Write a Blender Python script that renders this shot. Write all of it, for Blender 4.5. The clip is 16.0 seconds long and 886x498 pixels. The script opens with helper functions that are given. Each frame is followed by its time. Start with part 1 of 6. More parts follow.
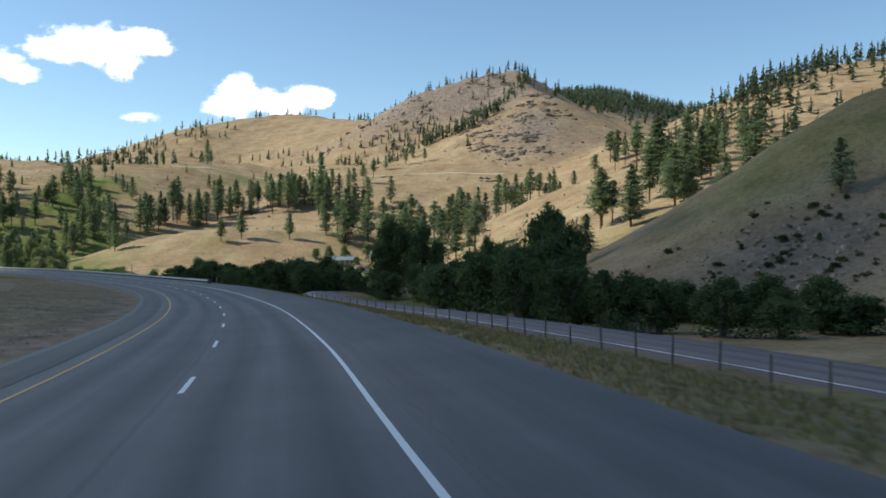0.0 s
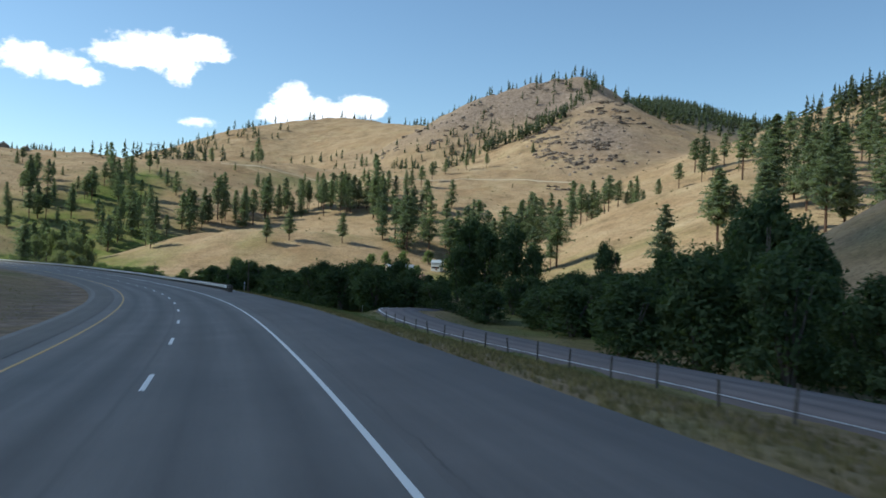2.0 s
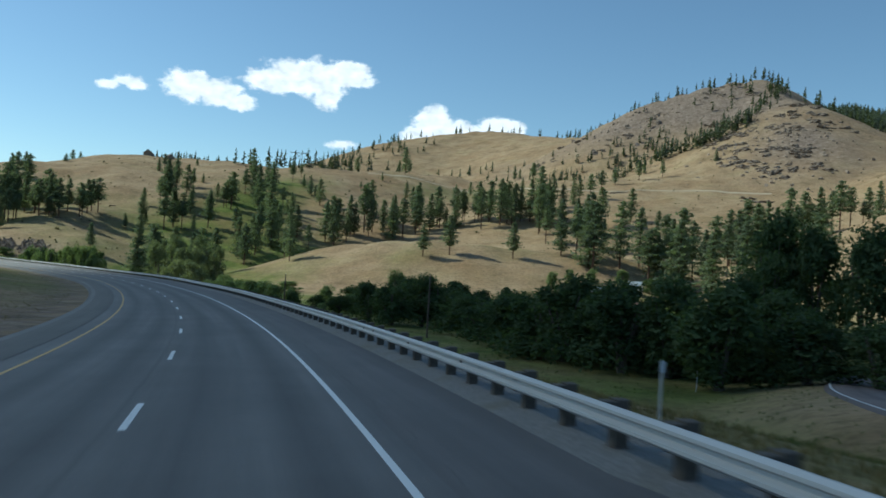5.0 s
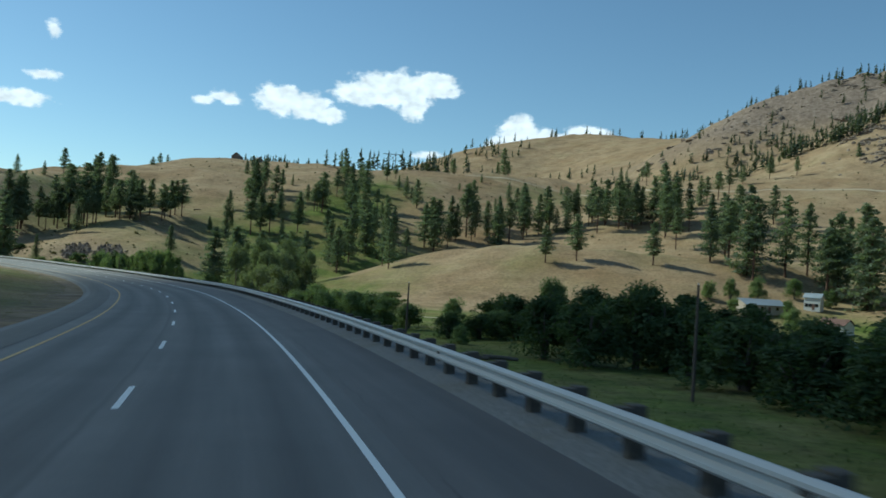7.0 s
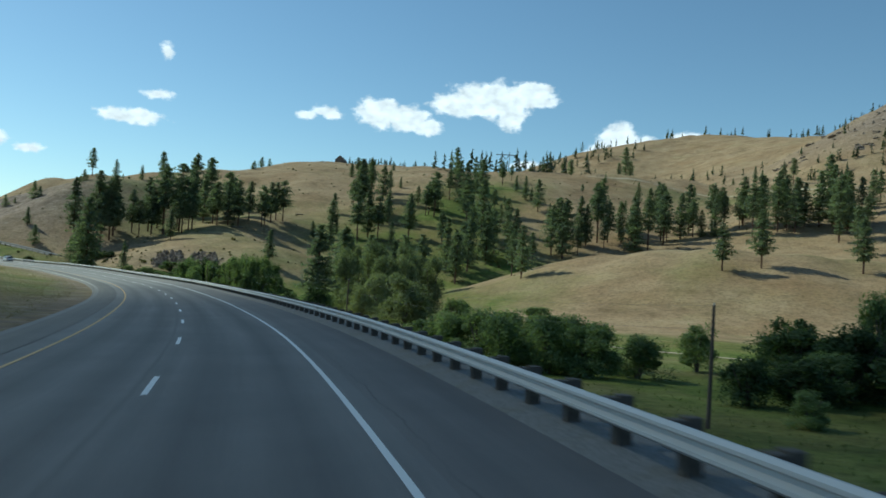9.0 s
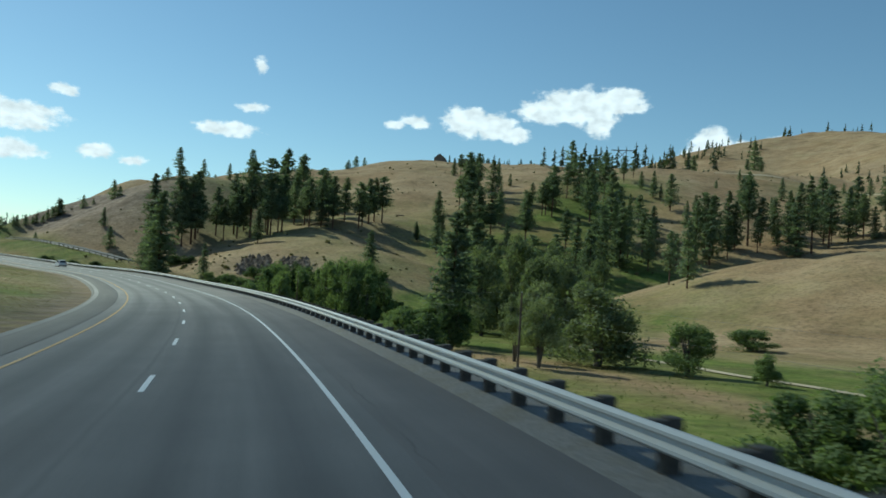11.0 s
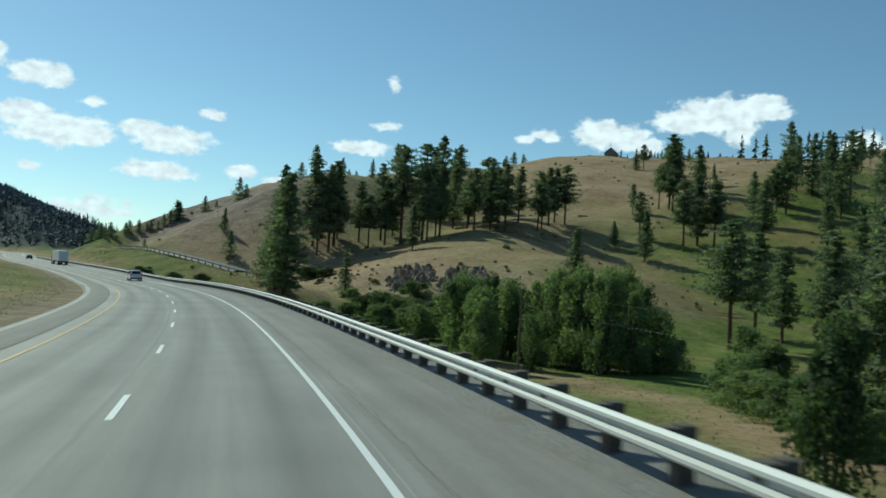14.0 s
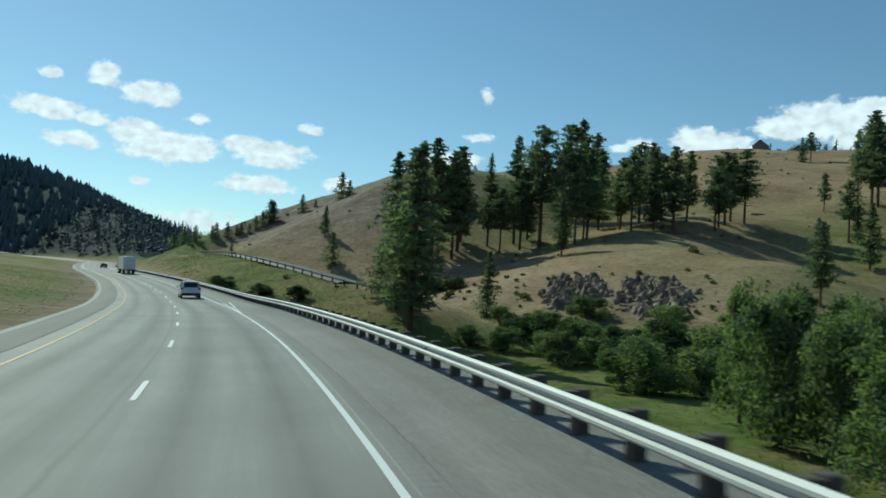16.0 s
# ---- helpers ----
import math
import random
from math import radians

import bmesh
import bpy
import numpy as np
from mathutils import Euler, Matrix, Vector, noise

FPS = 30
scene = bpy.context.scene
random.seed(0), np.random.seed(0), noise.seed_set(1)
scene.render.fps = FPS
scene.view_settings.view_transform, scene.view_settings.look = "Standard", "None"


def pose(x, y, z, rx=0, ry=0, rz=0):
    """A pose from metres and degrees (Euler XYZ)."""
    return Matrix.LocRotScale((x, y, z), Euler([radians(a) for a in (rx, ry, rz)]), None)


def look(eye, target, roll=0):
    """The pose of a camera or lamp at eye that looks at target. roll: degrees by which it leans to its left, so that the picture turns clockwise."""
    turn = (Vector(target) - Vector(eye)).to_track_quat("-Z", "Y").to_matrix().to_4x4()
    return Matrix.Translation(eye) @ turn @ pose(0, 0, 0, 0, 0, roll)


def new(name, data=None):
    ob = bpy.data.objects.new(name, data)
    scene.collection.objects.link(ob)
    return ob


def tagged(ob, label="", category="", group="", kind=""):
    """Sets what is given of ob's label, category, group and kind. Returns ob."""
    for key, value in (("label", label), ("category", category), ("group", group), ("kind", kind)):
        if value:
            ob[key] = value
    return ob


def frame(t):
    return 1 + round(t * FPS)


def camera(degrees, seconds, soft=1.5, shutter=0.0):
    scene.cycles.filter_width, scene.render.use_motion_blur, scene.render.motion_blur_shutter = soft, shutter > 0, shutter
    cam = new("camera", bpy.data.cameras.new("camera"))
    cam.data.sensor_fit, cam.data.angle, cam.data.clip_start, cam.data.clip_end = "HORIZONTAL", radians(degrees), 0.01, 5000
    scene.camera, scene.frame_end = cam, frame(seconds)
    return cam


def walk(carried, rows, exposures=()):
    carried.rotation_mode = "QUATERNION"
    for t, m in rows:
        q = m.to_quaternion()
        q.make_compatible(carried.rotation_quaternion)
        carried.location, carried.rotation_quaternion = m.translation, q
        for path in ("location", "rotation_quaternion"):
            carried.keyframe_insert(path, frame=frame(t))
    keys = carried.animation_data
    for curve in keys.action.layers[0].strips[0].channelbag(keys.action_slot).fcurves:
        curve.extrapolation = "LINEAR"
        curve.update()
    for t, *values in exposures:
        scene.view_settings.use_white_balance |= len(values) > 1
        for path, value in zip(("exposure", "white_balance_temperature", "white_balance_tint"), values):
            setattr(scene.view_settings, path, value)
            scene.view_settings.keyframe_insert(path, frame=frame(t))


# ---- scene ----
cam = camera(55.64, 16.0, soft=1.7, shutter=0.22)
# seconds, eye x y z, yaw to the left, pitch up, roll to the left
ROWS = [
    (0.0, 0.01, 0.00, 2.90, 0.00, -0.58, 0.18),
    (0.5, -2.81, 15.01, 2.22, 0.96, -0.29, 0.83),
    (1.0, -6.07, 30.00, 1.60, 1.63, -0.09, 1.40),
    (1.5, -9.61, 44.90, 0.97, 2.18, 0.06, 1.86),
    (2.0, -13.65, 59.70, 0.35, 3.17, 0.23, 2.39),
    (2.5, -18.10, 74.31, -0.22, 4.49, 0.41, 2.84),
    (3.0, -22.73, 88.72, -0.74, 5.96, 0.58, 3.12),
    (3.5, -27.71, 102.93, -1.24, 7.75, 0.76, 3.24),
    (4.0, -33.11, 116.91, -1.71, 9.50, 0.93, 3.36),
    (4.5, -38.78, 130.68, -2.20, 11.02, 1.09, 3.45),
    (5.0, -44.82, 144.29, -2.66, 12.51, 1.23, 3.49),
    (5.5, -51.21, 157.73, -3.10, 14.00, 1.34, 3.52),
    (6.0, -57.97, 171.00, -3.52, 15.42, 1.43, 3.53),
    (6.5, -65.09, 184.10, -3.90, 16.77, 1.49, 3.55),
    (7.0, -72.52, 197.02, -4.25, 18.38, 1.53, 3.56),
    (7.5, -80.32, 209.72, -4.52, 20.08, 1.61, 3.51),
    (8.0, -88.52, 222.13, -4.76, 21.73, 1.70, 3.54),
    (8.5, -96.96, 234.34, -5.03, 23.41, 1.78, 3.51),
    (9.0, -105.75, 246.36, -5.25, 25.11, 1.83, 3.51),
    (9.5, -114.85, 258.24, -5.38, 26.56, 1.87, 3.52),
    (10.0, -124.42, 269.82, -5.56, 28.30, 1.91, 3.54),
    (10.5, -134.42, 281.10, -5.77, 29.91, 1.95, 3.56),
    (11.0, -144.69, 292.13, -5.99, 31.10, 2.02, 3.59),
    (11.5, -155.16, 302.89, -6.19, 32.02, 2.11, 3.61),
    (12.0, -165.74, 313.40, -6.35, 33.63, 2.23, 3.63),
    (12.5, -176.53, 323.58, -6.48, 35.56, 2.32, 3.72),
    (13.0, -187.62, 333.39, -6.56, 36.96, 2.41, 3.70),
    (13.5, -198.94, 342.92, -6.65, 38.58, 2.46, 3.57),
    (14.0, -210.57, 352.13, -6.72, 40.11, 2.47, 3.52),
    (14.5, -222.47, 360.98, -6.77, 41.82, 2.56, 3.71),
    (15.0, -234.59, 369.46, -6.80, 43.38, 2.69, 3.66),
    (15.5, -246.84, 377.65, -6.74, 44.88, 2.75, 3.68),
    (16.0, -259.28, 385.46, -6.67, 46.51, 2.82, 3.64),
]
# the clip's own camera: seconds, stops, white balance and tint
EXPOSURES = [(0.0, 0.42, 6350, 1.0), (3.5, 0.15, 5950, -5.0), (7.0, -0.13, 5850, -13.0), (9.0, -0.13, 5900, -14.0), (12.5, -0.25, 6000, -17.0), (14.0, -0.25, 6000, -17.0), (16.0, -0.3, 5880, -18.0)]


def gaze(x, y, z, yaw, pitch, roll):
    return pose(x, y, z, 0, 0, yaw) @ pose(0, 0, 0, 90 + pitch) @ pose(0, 0, 0, 0, 0, roll)


walk(cam, [(t, gaze(*r)) for t, *r in ROWS], EXPOSURES)

# ---- daylight ----
SUN_FROM = Vector((-0.996, 0.087, 0.0)).normalized()
SUN_HEIGHT = radians(40)


def maths(tree, op, a, b=None, c=None, clamp=False):
    n = tree.nodes.new("ShaderNodeMath")
    n.operation, n.use_clamp = op, clamp
    for k, v in enumerate((a, b, c)):
        if v is None:
            continue
        if isinstance(v, (int, float)):
            n.inputs[k].default_value = v
        else:
            tree.links.new(v, n.inputs[k])
    return n.outputs[0]


# fair-weather cumulus: bearing to the left and height in degrees, half width, half height, thickness
CLOUD_PUFFS = [
    (22.3, 12.0, 2.9, 1.15, 1.0), (19.9, 12.4, 1.8, .95, 1.0), (21.0, 11.0, 1.0, .9, .9), (24.8, 11.6, 1.8, .8, .9),
    (30.0, 10.7, 1.6, 1.0, 1.0), (28.2, 10.5, 1.6, .85, 1.0), (26.8, 10.0, 1.2, .55, .9), (35.0, 10.15, .8, .32, .7), (33.1, 10.35, .8, .38, .7),
    (13.6, 9.5, 1.5, 1.2, 1.0), (10.9, 9.0, 1.6, .75, 1.0), (14.7, 8.8, 1.2, .7, .9), (12.2, 9.2, 1.0, .8, .9), (9.2, 9.6, 1.6, .7, 1.0), (8.3, 9.3, .9, .5, .9), (19.8, 7.8, 1.2, .35, .6),
    (44.1, 13.3, .45, .55, .65), (44.4, 10.5, 1.2, .36, .65), (46.0, 8.95, 2.1, .5, .85), (56.0, 10.2, .85, .38, .75), (33.6, 10.6, 1.0, .38, .7),
    (58.6, 8.35, 2.6, .78, 1.0), (60.3, 8.7, 1.4, .7, .9), (59.3, 6.3, 2.4, .6, .95), (54.0, 6.7, 1.1, .5, .85), (51.8, 6.3, .9, .32, .65),
    (65.0, 8.2, 3.1, 1.0, 1.0), (67.0, 8.8, 1.8, .9, 1.0), (63.4, 7.9, 1.6, .6, .9), (70.8, 8.0, 1.9, .5, .85), (72.5, 9.7, 2.2, .65, .95), (69.8, 9.4, 1.2, .45, .8),
    (66.4, 11.4, 1.9, .75, .95), (69.3, 12.2, 1.0, .85, .9), (72.3, 11.8, .8, .35, .75), (63.4, 10.1, .85, .34, .7), (66.8, 5.8, .8, .32, .75), (63.1, 3.5, 3.2, .85, .55), (67.8, 3.6, 1.6, .7, .45),
]


def make_sky():
    world = bpy.data.worlds.new("daylight")
    scene.world = world
    world.use_nodes = True
    tree = world.node_tree
    tree.nodes.clear()
    link = tree.links.new
    sky = tree.nodes.new("ShaderNodeTexSky")
    sky.sky_type, sky.sun_disc = "NISHITA", False
    sky.sun_elevation, sky.sun_rotation = SUN_HEIGHT, math.atan2(SUN_FROM.x, SUN_FROM.y)
    sky.altitude, sky.air_density, sky.dust_density, sky.ozone_density = 1000, 1.0, 0.42, 2.2
    coord = tree.nodes.new("ShaderNodeTexCoord")
    split = tree.nodes.new("ShaderNodeSeparateXYZ")
    link(coord.outputs["Generated"], split.inputs[0])
    x, y, z = split.outputs
    bearing = maths(tree, "MULTIPLY", maths(tree, "ARCTAN2", maths(tree, "MULTIPLY", x, -1.0), y), 57.2958)
    height = maths(tree, "MULTIPLY", maths(tree, "ARCSINE", z), 57.2958)
    flat = tree.nodes.new("ShaderNodeCombineXYZ")
    link(bearing, flat.inputs[0])
    link(maths(tree, "MULTIPLY", height, 1.5), flat.inputs[1])
    rough = tree.nodes.new("ShaderNodeTexNoise")
    rough.inputs["Scale"].default_value, rough.inputs["Detail"].default_value, rough.inputs["Roughness"].default_value = 0.85, 8, 0.62
    link(flat.outputs[0], rough.inputs["Vector"])
    ragged = maths(tree, "MULTIPLY_ADD", rough.outputs["Fac"], 3.6, -1.8)
    cover = None
    for a, e, w, h, k in CLOUD_PUFFS:
        u = maths(tree, "MULTIPLY_ADD", bearing, 1 / w, -a / w)
        v = maths(tree, "MULTIPLY_ADD", height, 1 / h, -e / h)
        d = maths(tree, "SQRT", maths(tree, "MULTIPLY_ADD", u, u, maths(tree, "MULTIPLY", v, v)))
        m = maths(tree, "MULTIPLY", maths(tree, "SUBTRACT", 1.38, d), k)
        cover = m if cover is None else maths(tree, "MAXIMUM", cover, m)
    body = maths(tree, "MULTIPLY_ADD", ragged, 0.46, cover)
    mask = tree.nodes.new("ShaderNodeMapRange")
    mask.interpolation_type = "SMOOTHSTEP"
    mask.inputs["From Min"].default_value, mask.inputs["From Max"].default_value = 0.16, 0.62
    link(body, mask.inputs["Value"])
    tone = tree.nodes.new("ShaderNodeTexNoise")
    tone.inputs["Scale"].default_value, tone.inputs["Detail"].default_value = 1.1, 6
    link(flat.outputs[0], tone.inputs["Vector"])
    ramp = tree.nodes.new("ShaderNodeMapRange")
    ramp.inputs["From Min"].default_value, ramp.inputs["From Max"].default_value = 0.3, 0.65
    ramp.inputs["To Min"].default_value, ramp.inputs["To Max"].default_value = CLOUD_LOW, CLOUD_HIGH
    link(tone.outputs["Fac"], ramp.inputs["Value"])
    white = tree.nodes.new("ShaderNodeCombineColor")
    for k in range(3):
        link(maths(tree, "MULTIPLY", ramp.outputs[0], (1.01, 1.0, 1.12)[k]), white.inputs[k])
    mix = tree.nodes.new("ShaderNodeMix")
    mix.data_type = "RGBA"
    link(mask.outputs[0], mix.inputs[0])
    link(sky.outputs[0], mix.inputs[6])
    link(white.outputs[0], mix.inputs[7])
    ground = tree.nodes.new("ShaderNodeBackground")
    ground.inputs["Strength"].default_value = SKY_STRENGTH
    link(mix.outputs[2], ground.inputs["Color"])
    out = tree.nodes.new("ShaderNodeOutputWorld")
    link(ground.outputs[0], out.inputs["Surface"])


SKY_STRENGTH = 0.117
CLOUD_LOW, CLOUD_HIGH = 7.2, 10.0
make_sky()
sun = new("sun", bpy.data.lights.new("sun", "SUN"))
sun.data.energy, sun.data.angle, sun.data.color = 4.0, radians(0.53), (1.0, 0.93, 0.82)
sun.matrix_world = look(SUN_FROM * 100 + Vector((0, 0, 100 * math.tan(SUN_HEIGHT))), (0, 0, 0))

# ---- the lie of the land ----
# the highway's right lane: x, y, height of the pavement
LANE = np.array([
    (26, -140, 6.9), (13.4, -60, 3.2), (0, 0, .44), (-6.2, 30, -.86), (-13.6, 59.7, -2.1), (-22.7, 88.7, -3.2), (-33, 116.9, -4.15), (-44.7, 144.3, -5.1),
    (-57.9, 171, -5.95), (-72.6, 197, -6.68), (-88.6, 222.1, -7.2), (-105.8, 246.4, -7.68), (-124.4, 269.8, -8.02), (-144.7, 292.1, -8.42),
    (-165.8, 313.4, -8.8), (-187.6, 333.4, -9.02), (-210.6, 352.1, -9.18), (-234.7, 369.4, -9.26), (-259.3, 385.4, -9.15), (-282.7, 398.9, -9.05),
    (-306.8, 411.1, -9.05), (-331.3, 422.4, -9.15), (-356.2, 432.9, -8.92), (-381.3, 442.7, -8.6), (-406.7, 452, -8.2), (-457.9, 469, -7.43), (-509.2, 485.8, -6.78), (-560.3, 503.4, -5.9), (-610.6, 523, -4.73), (-660, 543, -3.6), (-740, 566, -2.8), (-820, 575, -1.6), (-900, 568, -.8), (-980, 545, 0), (-1060, 510, 1)])
BANK = 0.05


def smooth_line(points, step):
    """A soft curve through points, at about even steps."""
    pts = np.asarray(points, float)
    a = np.vstack([2 * pts[0] - pts[1], pts, 2 * pts[-1] - pts[-2]])
    rows = []
    for i in range(1, len(a) - 2):
        n = max(2, int(np.linalg.norm(a[i + 1] - a[i]) / step))
        u = np.linspace(0, 1, n, endpoint=False)[:, None]
        p, q, r, s = a[i - 1:i + 3]
        rows.append(q + 0.5 * u * (r - p + u * (2 * p - 5 * q + 4 * r - s + u * (3 * (q - r) + s - p))))
    rows.append(pts[-1:])
    return np.vstack(rows)


def aside(line, distance, lift=0.0):
    """The line moved to its right by distance, and up."""
    d = np.gradient(line[:, :2], axis=0)
    d /= np.linalg.norm(d, axis=1)[:, None]
    out = line.copy()
    out[:, 0] += d[:, 1] * distance
    out[:, 1] -= d[:, 0] * distance
    out[:, 2] += lift
    return out


ROAD = smooth_line(LANE, 3.0)
SIDE_ROAD = smooth_line([(62, -60, -1.9), (34, -4, -2.3), (23.9, 20, -2.6), (19.2, 32, -2.77), (14.4, 45, -3.02), (9.2, 60, -3.5), (3.8, 80, -4.46), (-1, 100, -5.57), (-7.4, 120, -6.6), (-14.5, 140, -7.4), (-19.4, 155, -7.9), (-23.8, 170, -8.25), (-26.9, 185, -8.65), (-27.6, 200, -9.4), (-26, 215, -10.3), (-21.5, 232, -11.2), (-13, 250, -11.9), (4, 266, -12.2)], 3.0)
RAMP = smooth_line([(-338, 493, -12.5), (-362, 486, -9.2), (-380, 482.5, -7.0), (-404, 484, -4.2), (-428, 488, -2.1), (-446, 493, -1.1), (-474, 503.5, -.5), (-508, 516, 0)], 3.0)

# hills: the crest as x, y, z; the steepness of the flanks; the width of the rounded top
HILLS = [
    ([(-250, 580, -13), (-215, 570, -4), (-180, 562, 6), (-140, 556, 9), (-95, 560, 9), (-65, 575, 9)], .42, 22),
    ([(-600, 604, -10), (-563, 596, -2), (-535, 587, 11), (-500, 573, 31), (-488, 600, 40), (-510, 650, 48), (-555, 702, 55)], .57, 14),
    ([(-900, 710, -12), (-760, 690, -8), (-680, 675, -2), (-634, 664, 16), (-598, 660, 44), (-555, 702, 55)], .65, 14),
    ([(-530, 720, 55), (-535, 742, 60), (-508, 796, 73.5), (-478, 834, 83), (-420, 868, 81), (-365, 850, 77), (-300, 930, 86), (-260, 1040, 99)], .36, 36),
    ([(-420, 868, 81), (-380, 800, 64), (-345, 740, 38)], .36, 30),
    ([(-400, 640, 22), (-390, 592, 12), (-375, 566, 7), (-345, 560, 4)], .40, 18),
    ([(-640, 1440, 118), (-560, 1520, 165), (-430, 1600, 222), (-300, 1665, 250), (-190, 1560, 225), (-110, 1430, 205)], .42, 40),
    ([(-110, 1430, 205), (-40, 1260, 218), (12, 1250, 236), (100, 1248, 254), (112, 1190, 228), (124, 1090, 188), (132, 1030, 140)], .66, 14),
    ([(124, 1090, 188), (60, 1020, 126), (20, 965, 90), (-30, 930, 78)], .50, 30),
    ([(-200, 1120, 100), (-120, 1010, 90), (-60, 930, 84), (20, 900, 80)], .32, 45),
    ([(160, 1300, 210), (298, 1674, 290), (415, 1650, 262), (520, 1500, 232), (700, 1250, 235)], .40, 60),
    ([(700, 1000, 240), (435, 905, 195), (380, 905, 170), (300, 800, 122), (230, 650, 84), (175, 520, 54), (130, 400, 26), (95, 330, 7)], .40, 26),
    ([(180, 535, 60), (130, 531, 52), (95, 535, 40), (60, 538, 25), (35, 545, 11.5), (12, 556, 0)], .50, 14),
    ([(90, 640, 28), (40, 622, 12), (0, 612, 5), (-40, 625, 5)], .45, 22),
    ([(420, 380, 180), (260, 268, 112), (130, 234, 44), (104, 224, 30), (82, 215, 16), (62, 210, 3), (46, 207, -7)], .70, 8),
    ([(330, 60, 110), (250, 130, 84), (190, 200, 60), (130, 234, 44)], .62, 16),
    ([(-1800, 480, 138), (-1330, 560, 100), (-1128, 618, 90), (-1160, 665, 76), (-1208, 704, 60), (-1327, 814, 22), (-1524, 988, -12)], .48, 30),
    ([(-560, -60, 90), (-900, 40, 160), (-1300, 150, 240)], .35, 60),
    ([(500, -400, 140), (420, -100, 120)], .45, 60),
]
FLOOR = np.array([(40, 0, -5), (30, 60, -7), (20, 130, -10.5), (0, 200, -12), (-60, 280, -13.5), (-120, 340, -14.6), (-200, 400, -16), (-270, 440, -17.2), (-330, 470, -17), (-400, 500, -14), (-500, 520, -9), (-700, 538, -6.5), (-780, 542, -5.5), (-870, 534, -4.5), (-960, 512, -3.3), (-1060, 476, -2)])


def near_line(line, x, y):
    """For each x, y: the signed distance to the right of the line, the line's height there and the way along it."""
    flat = np.stack([x.ravel(), y.ravel()], 1)
    a, b = line[:-1], line[1:]
    d = b[:, :2] - a[:, :2]
    size = (d ** 2).sum(1)
    run = np.concatenate([[0], np.cumsum(np.sqrt(size))])
    best = np.full(len(flat), 1e18)
    side, high, along = np.zeros(len(flat)), np.zeros(len(flat)), np.zeros(len(flat))
    for k in range(len(a)):
        off = flat - a[k, :2]
        u = np.clip((off @ d[k]) / size[k], 0, 1)
        gap = off - u[:, None] * d[k]
        dist = (gap ** 2).sum(1)
        m = dist < best
        best[m] = dist[m]
        sign = np.sign(off[m, 0] * d[k, 1] - off[m, 1] * d[k, 0])
        side[m] = np.sqrt(dist[m]) * np.where(sign == 0, 1, sign)
        high[m] = a[k, 2] + u[m] * (b[k, 2] - a[k, 2])
        along[m] = run[k] + u[m] * (run[k + 1] - run[k])
    return side.reshape(x.shape), high.reshape(x.shape), along.reshape(x.shape)


def soft_step(v, lo, hi):
    u = np.clip((v - lo) / (hi - lo), 0, 1)
    return u * u * (3 - 2 * u)


def waves(x, y, size, seed):
    """Gentle uneven ground, from a few crossed waves."""
    r = np.random.RandomState(seed)
    total = np.zeros_like(x)
    for k in range(7):
        a, s = r.uniform(0, 6.283), size * r.uniform(.5, 1.6)
        total += np.sin((x * math.cos(a) + y * math.sin(a)) / s * 6.283 + r.uniform(0, 6.283)) * s / size
    return total / 4


def natural(x, y):
    """The hills and the valley floor, without the roads."""
    _, base, _ = near_line(FLOOR, x, y)
    far = np.hypot(x + 100, y - 300)
    total = np.exp(np.clip(base / 3.5, -20, 60))
    for crest, slope, top in HILLS:
        line = smooth_line(crest, 25.0)
        best = np.full(x.shape, -1e9)
        for k in range(len(line)):
            dist = np.hypot(x - line[k, 0], y - line[k, 1])
            z = line[k, 2] - slope * (np.sqrt(dist ** 2 + top ** 2) - top)
            best = np.maximum(best, z)
        total += np.exp(np.clip(best / 3.5, -20, 120))
    z = 3.5 * np.log(total)
    rise = np.clip((z - base) / 40, 0, 1)
    z = z + rise * (waves(x, y, 160, 3) * 3.0 + waves(x, y, 60, 5) * 1.2 + waves(x, y, 24, 8) * .35)
    return z + waves(x, y, 30, 9) * .18


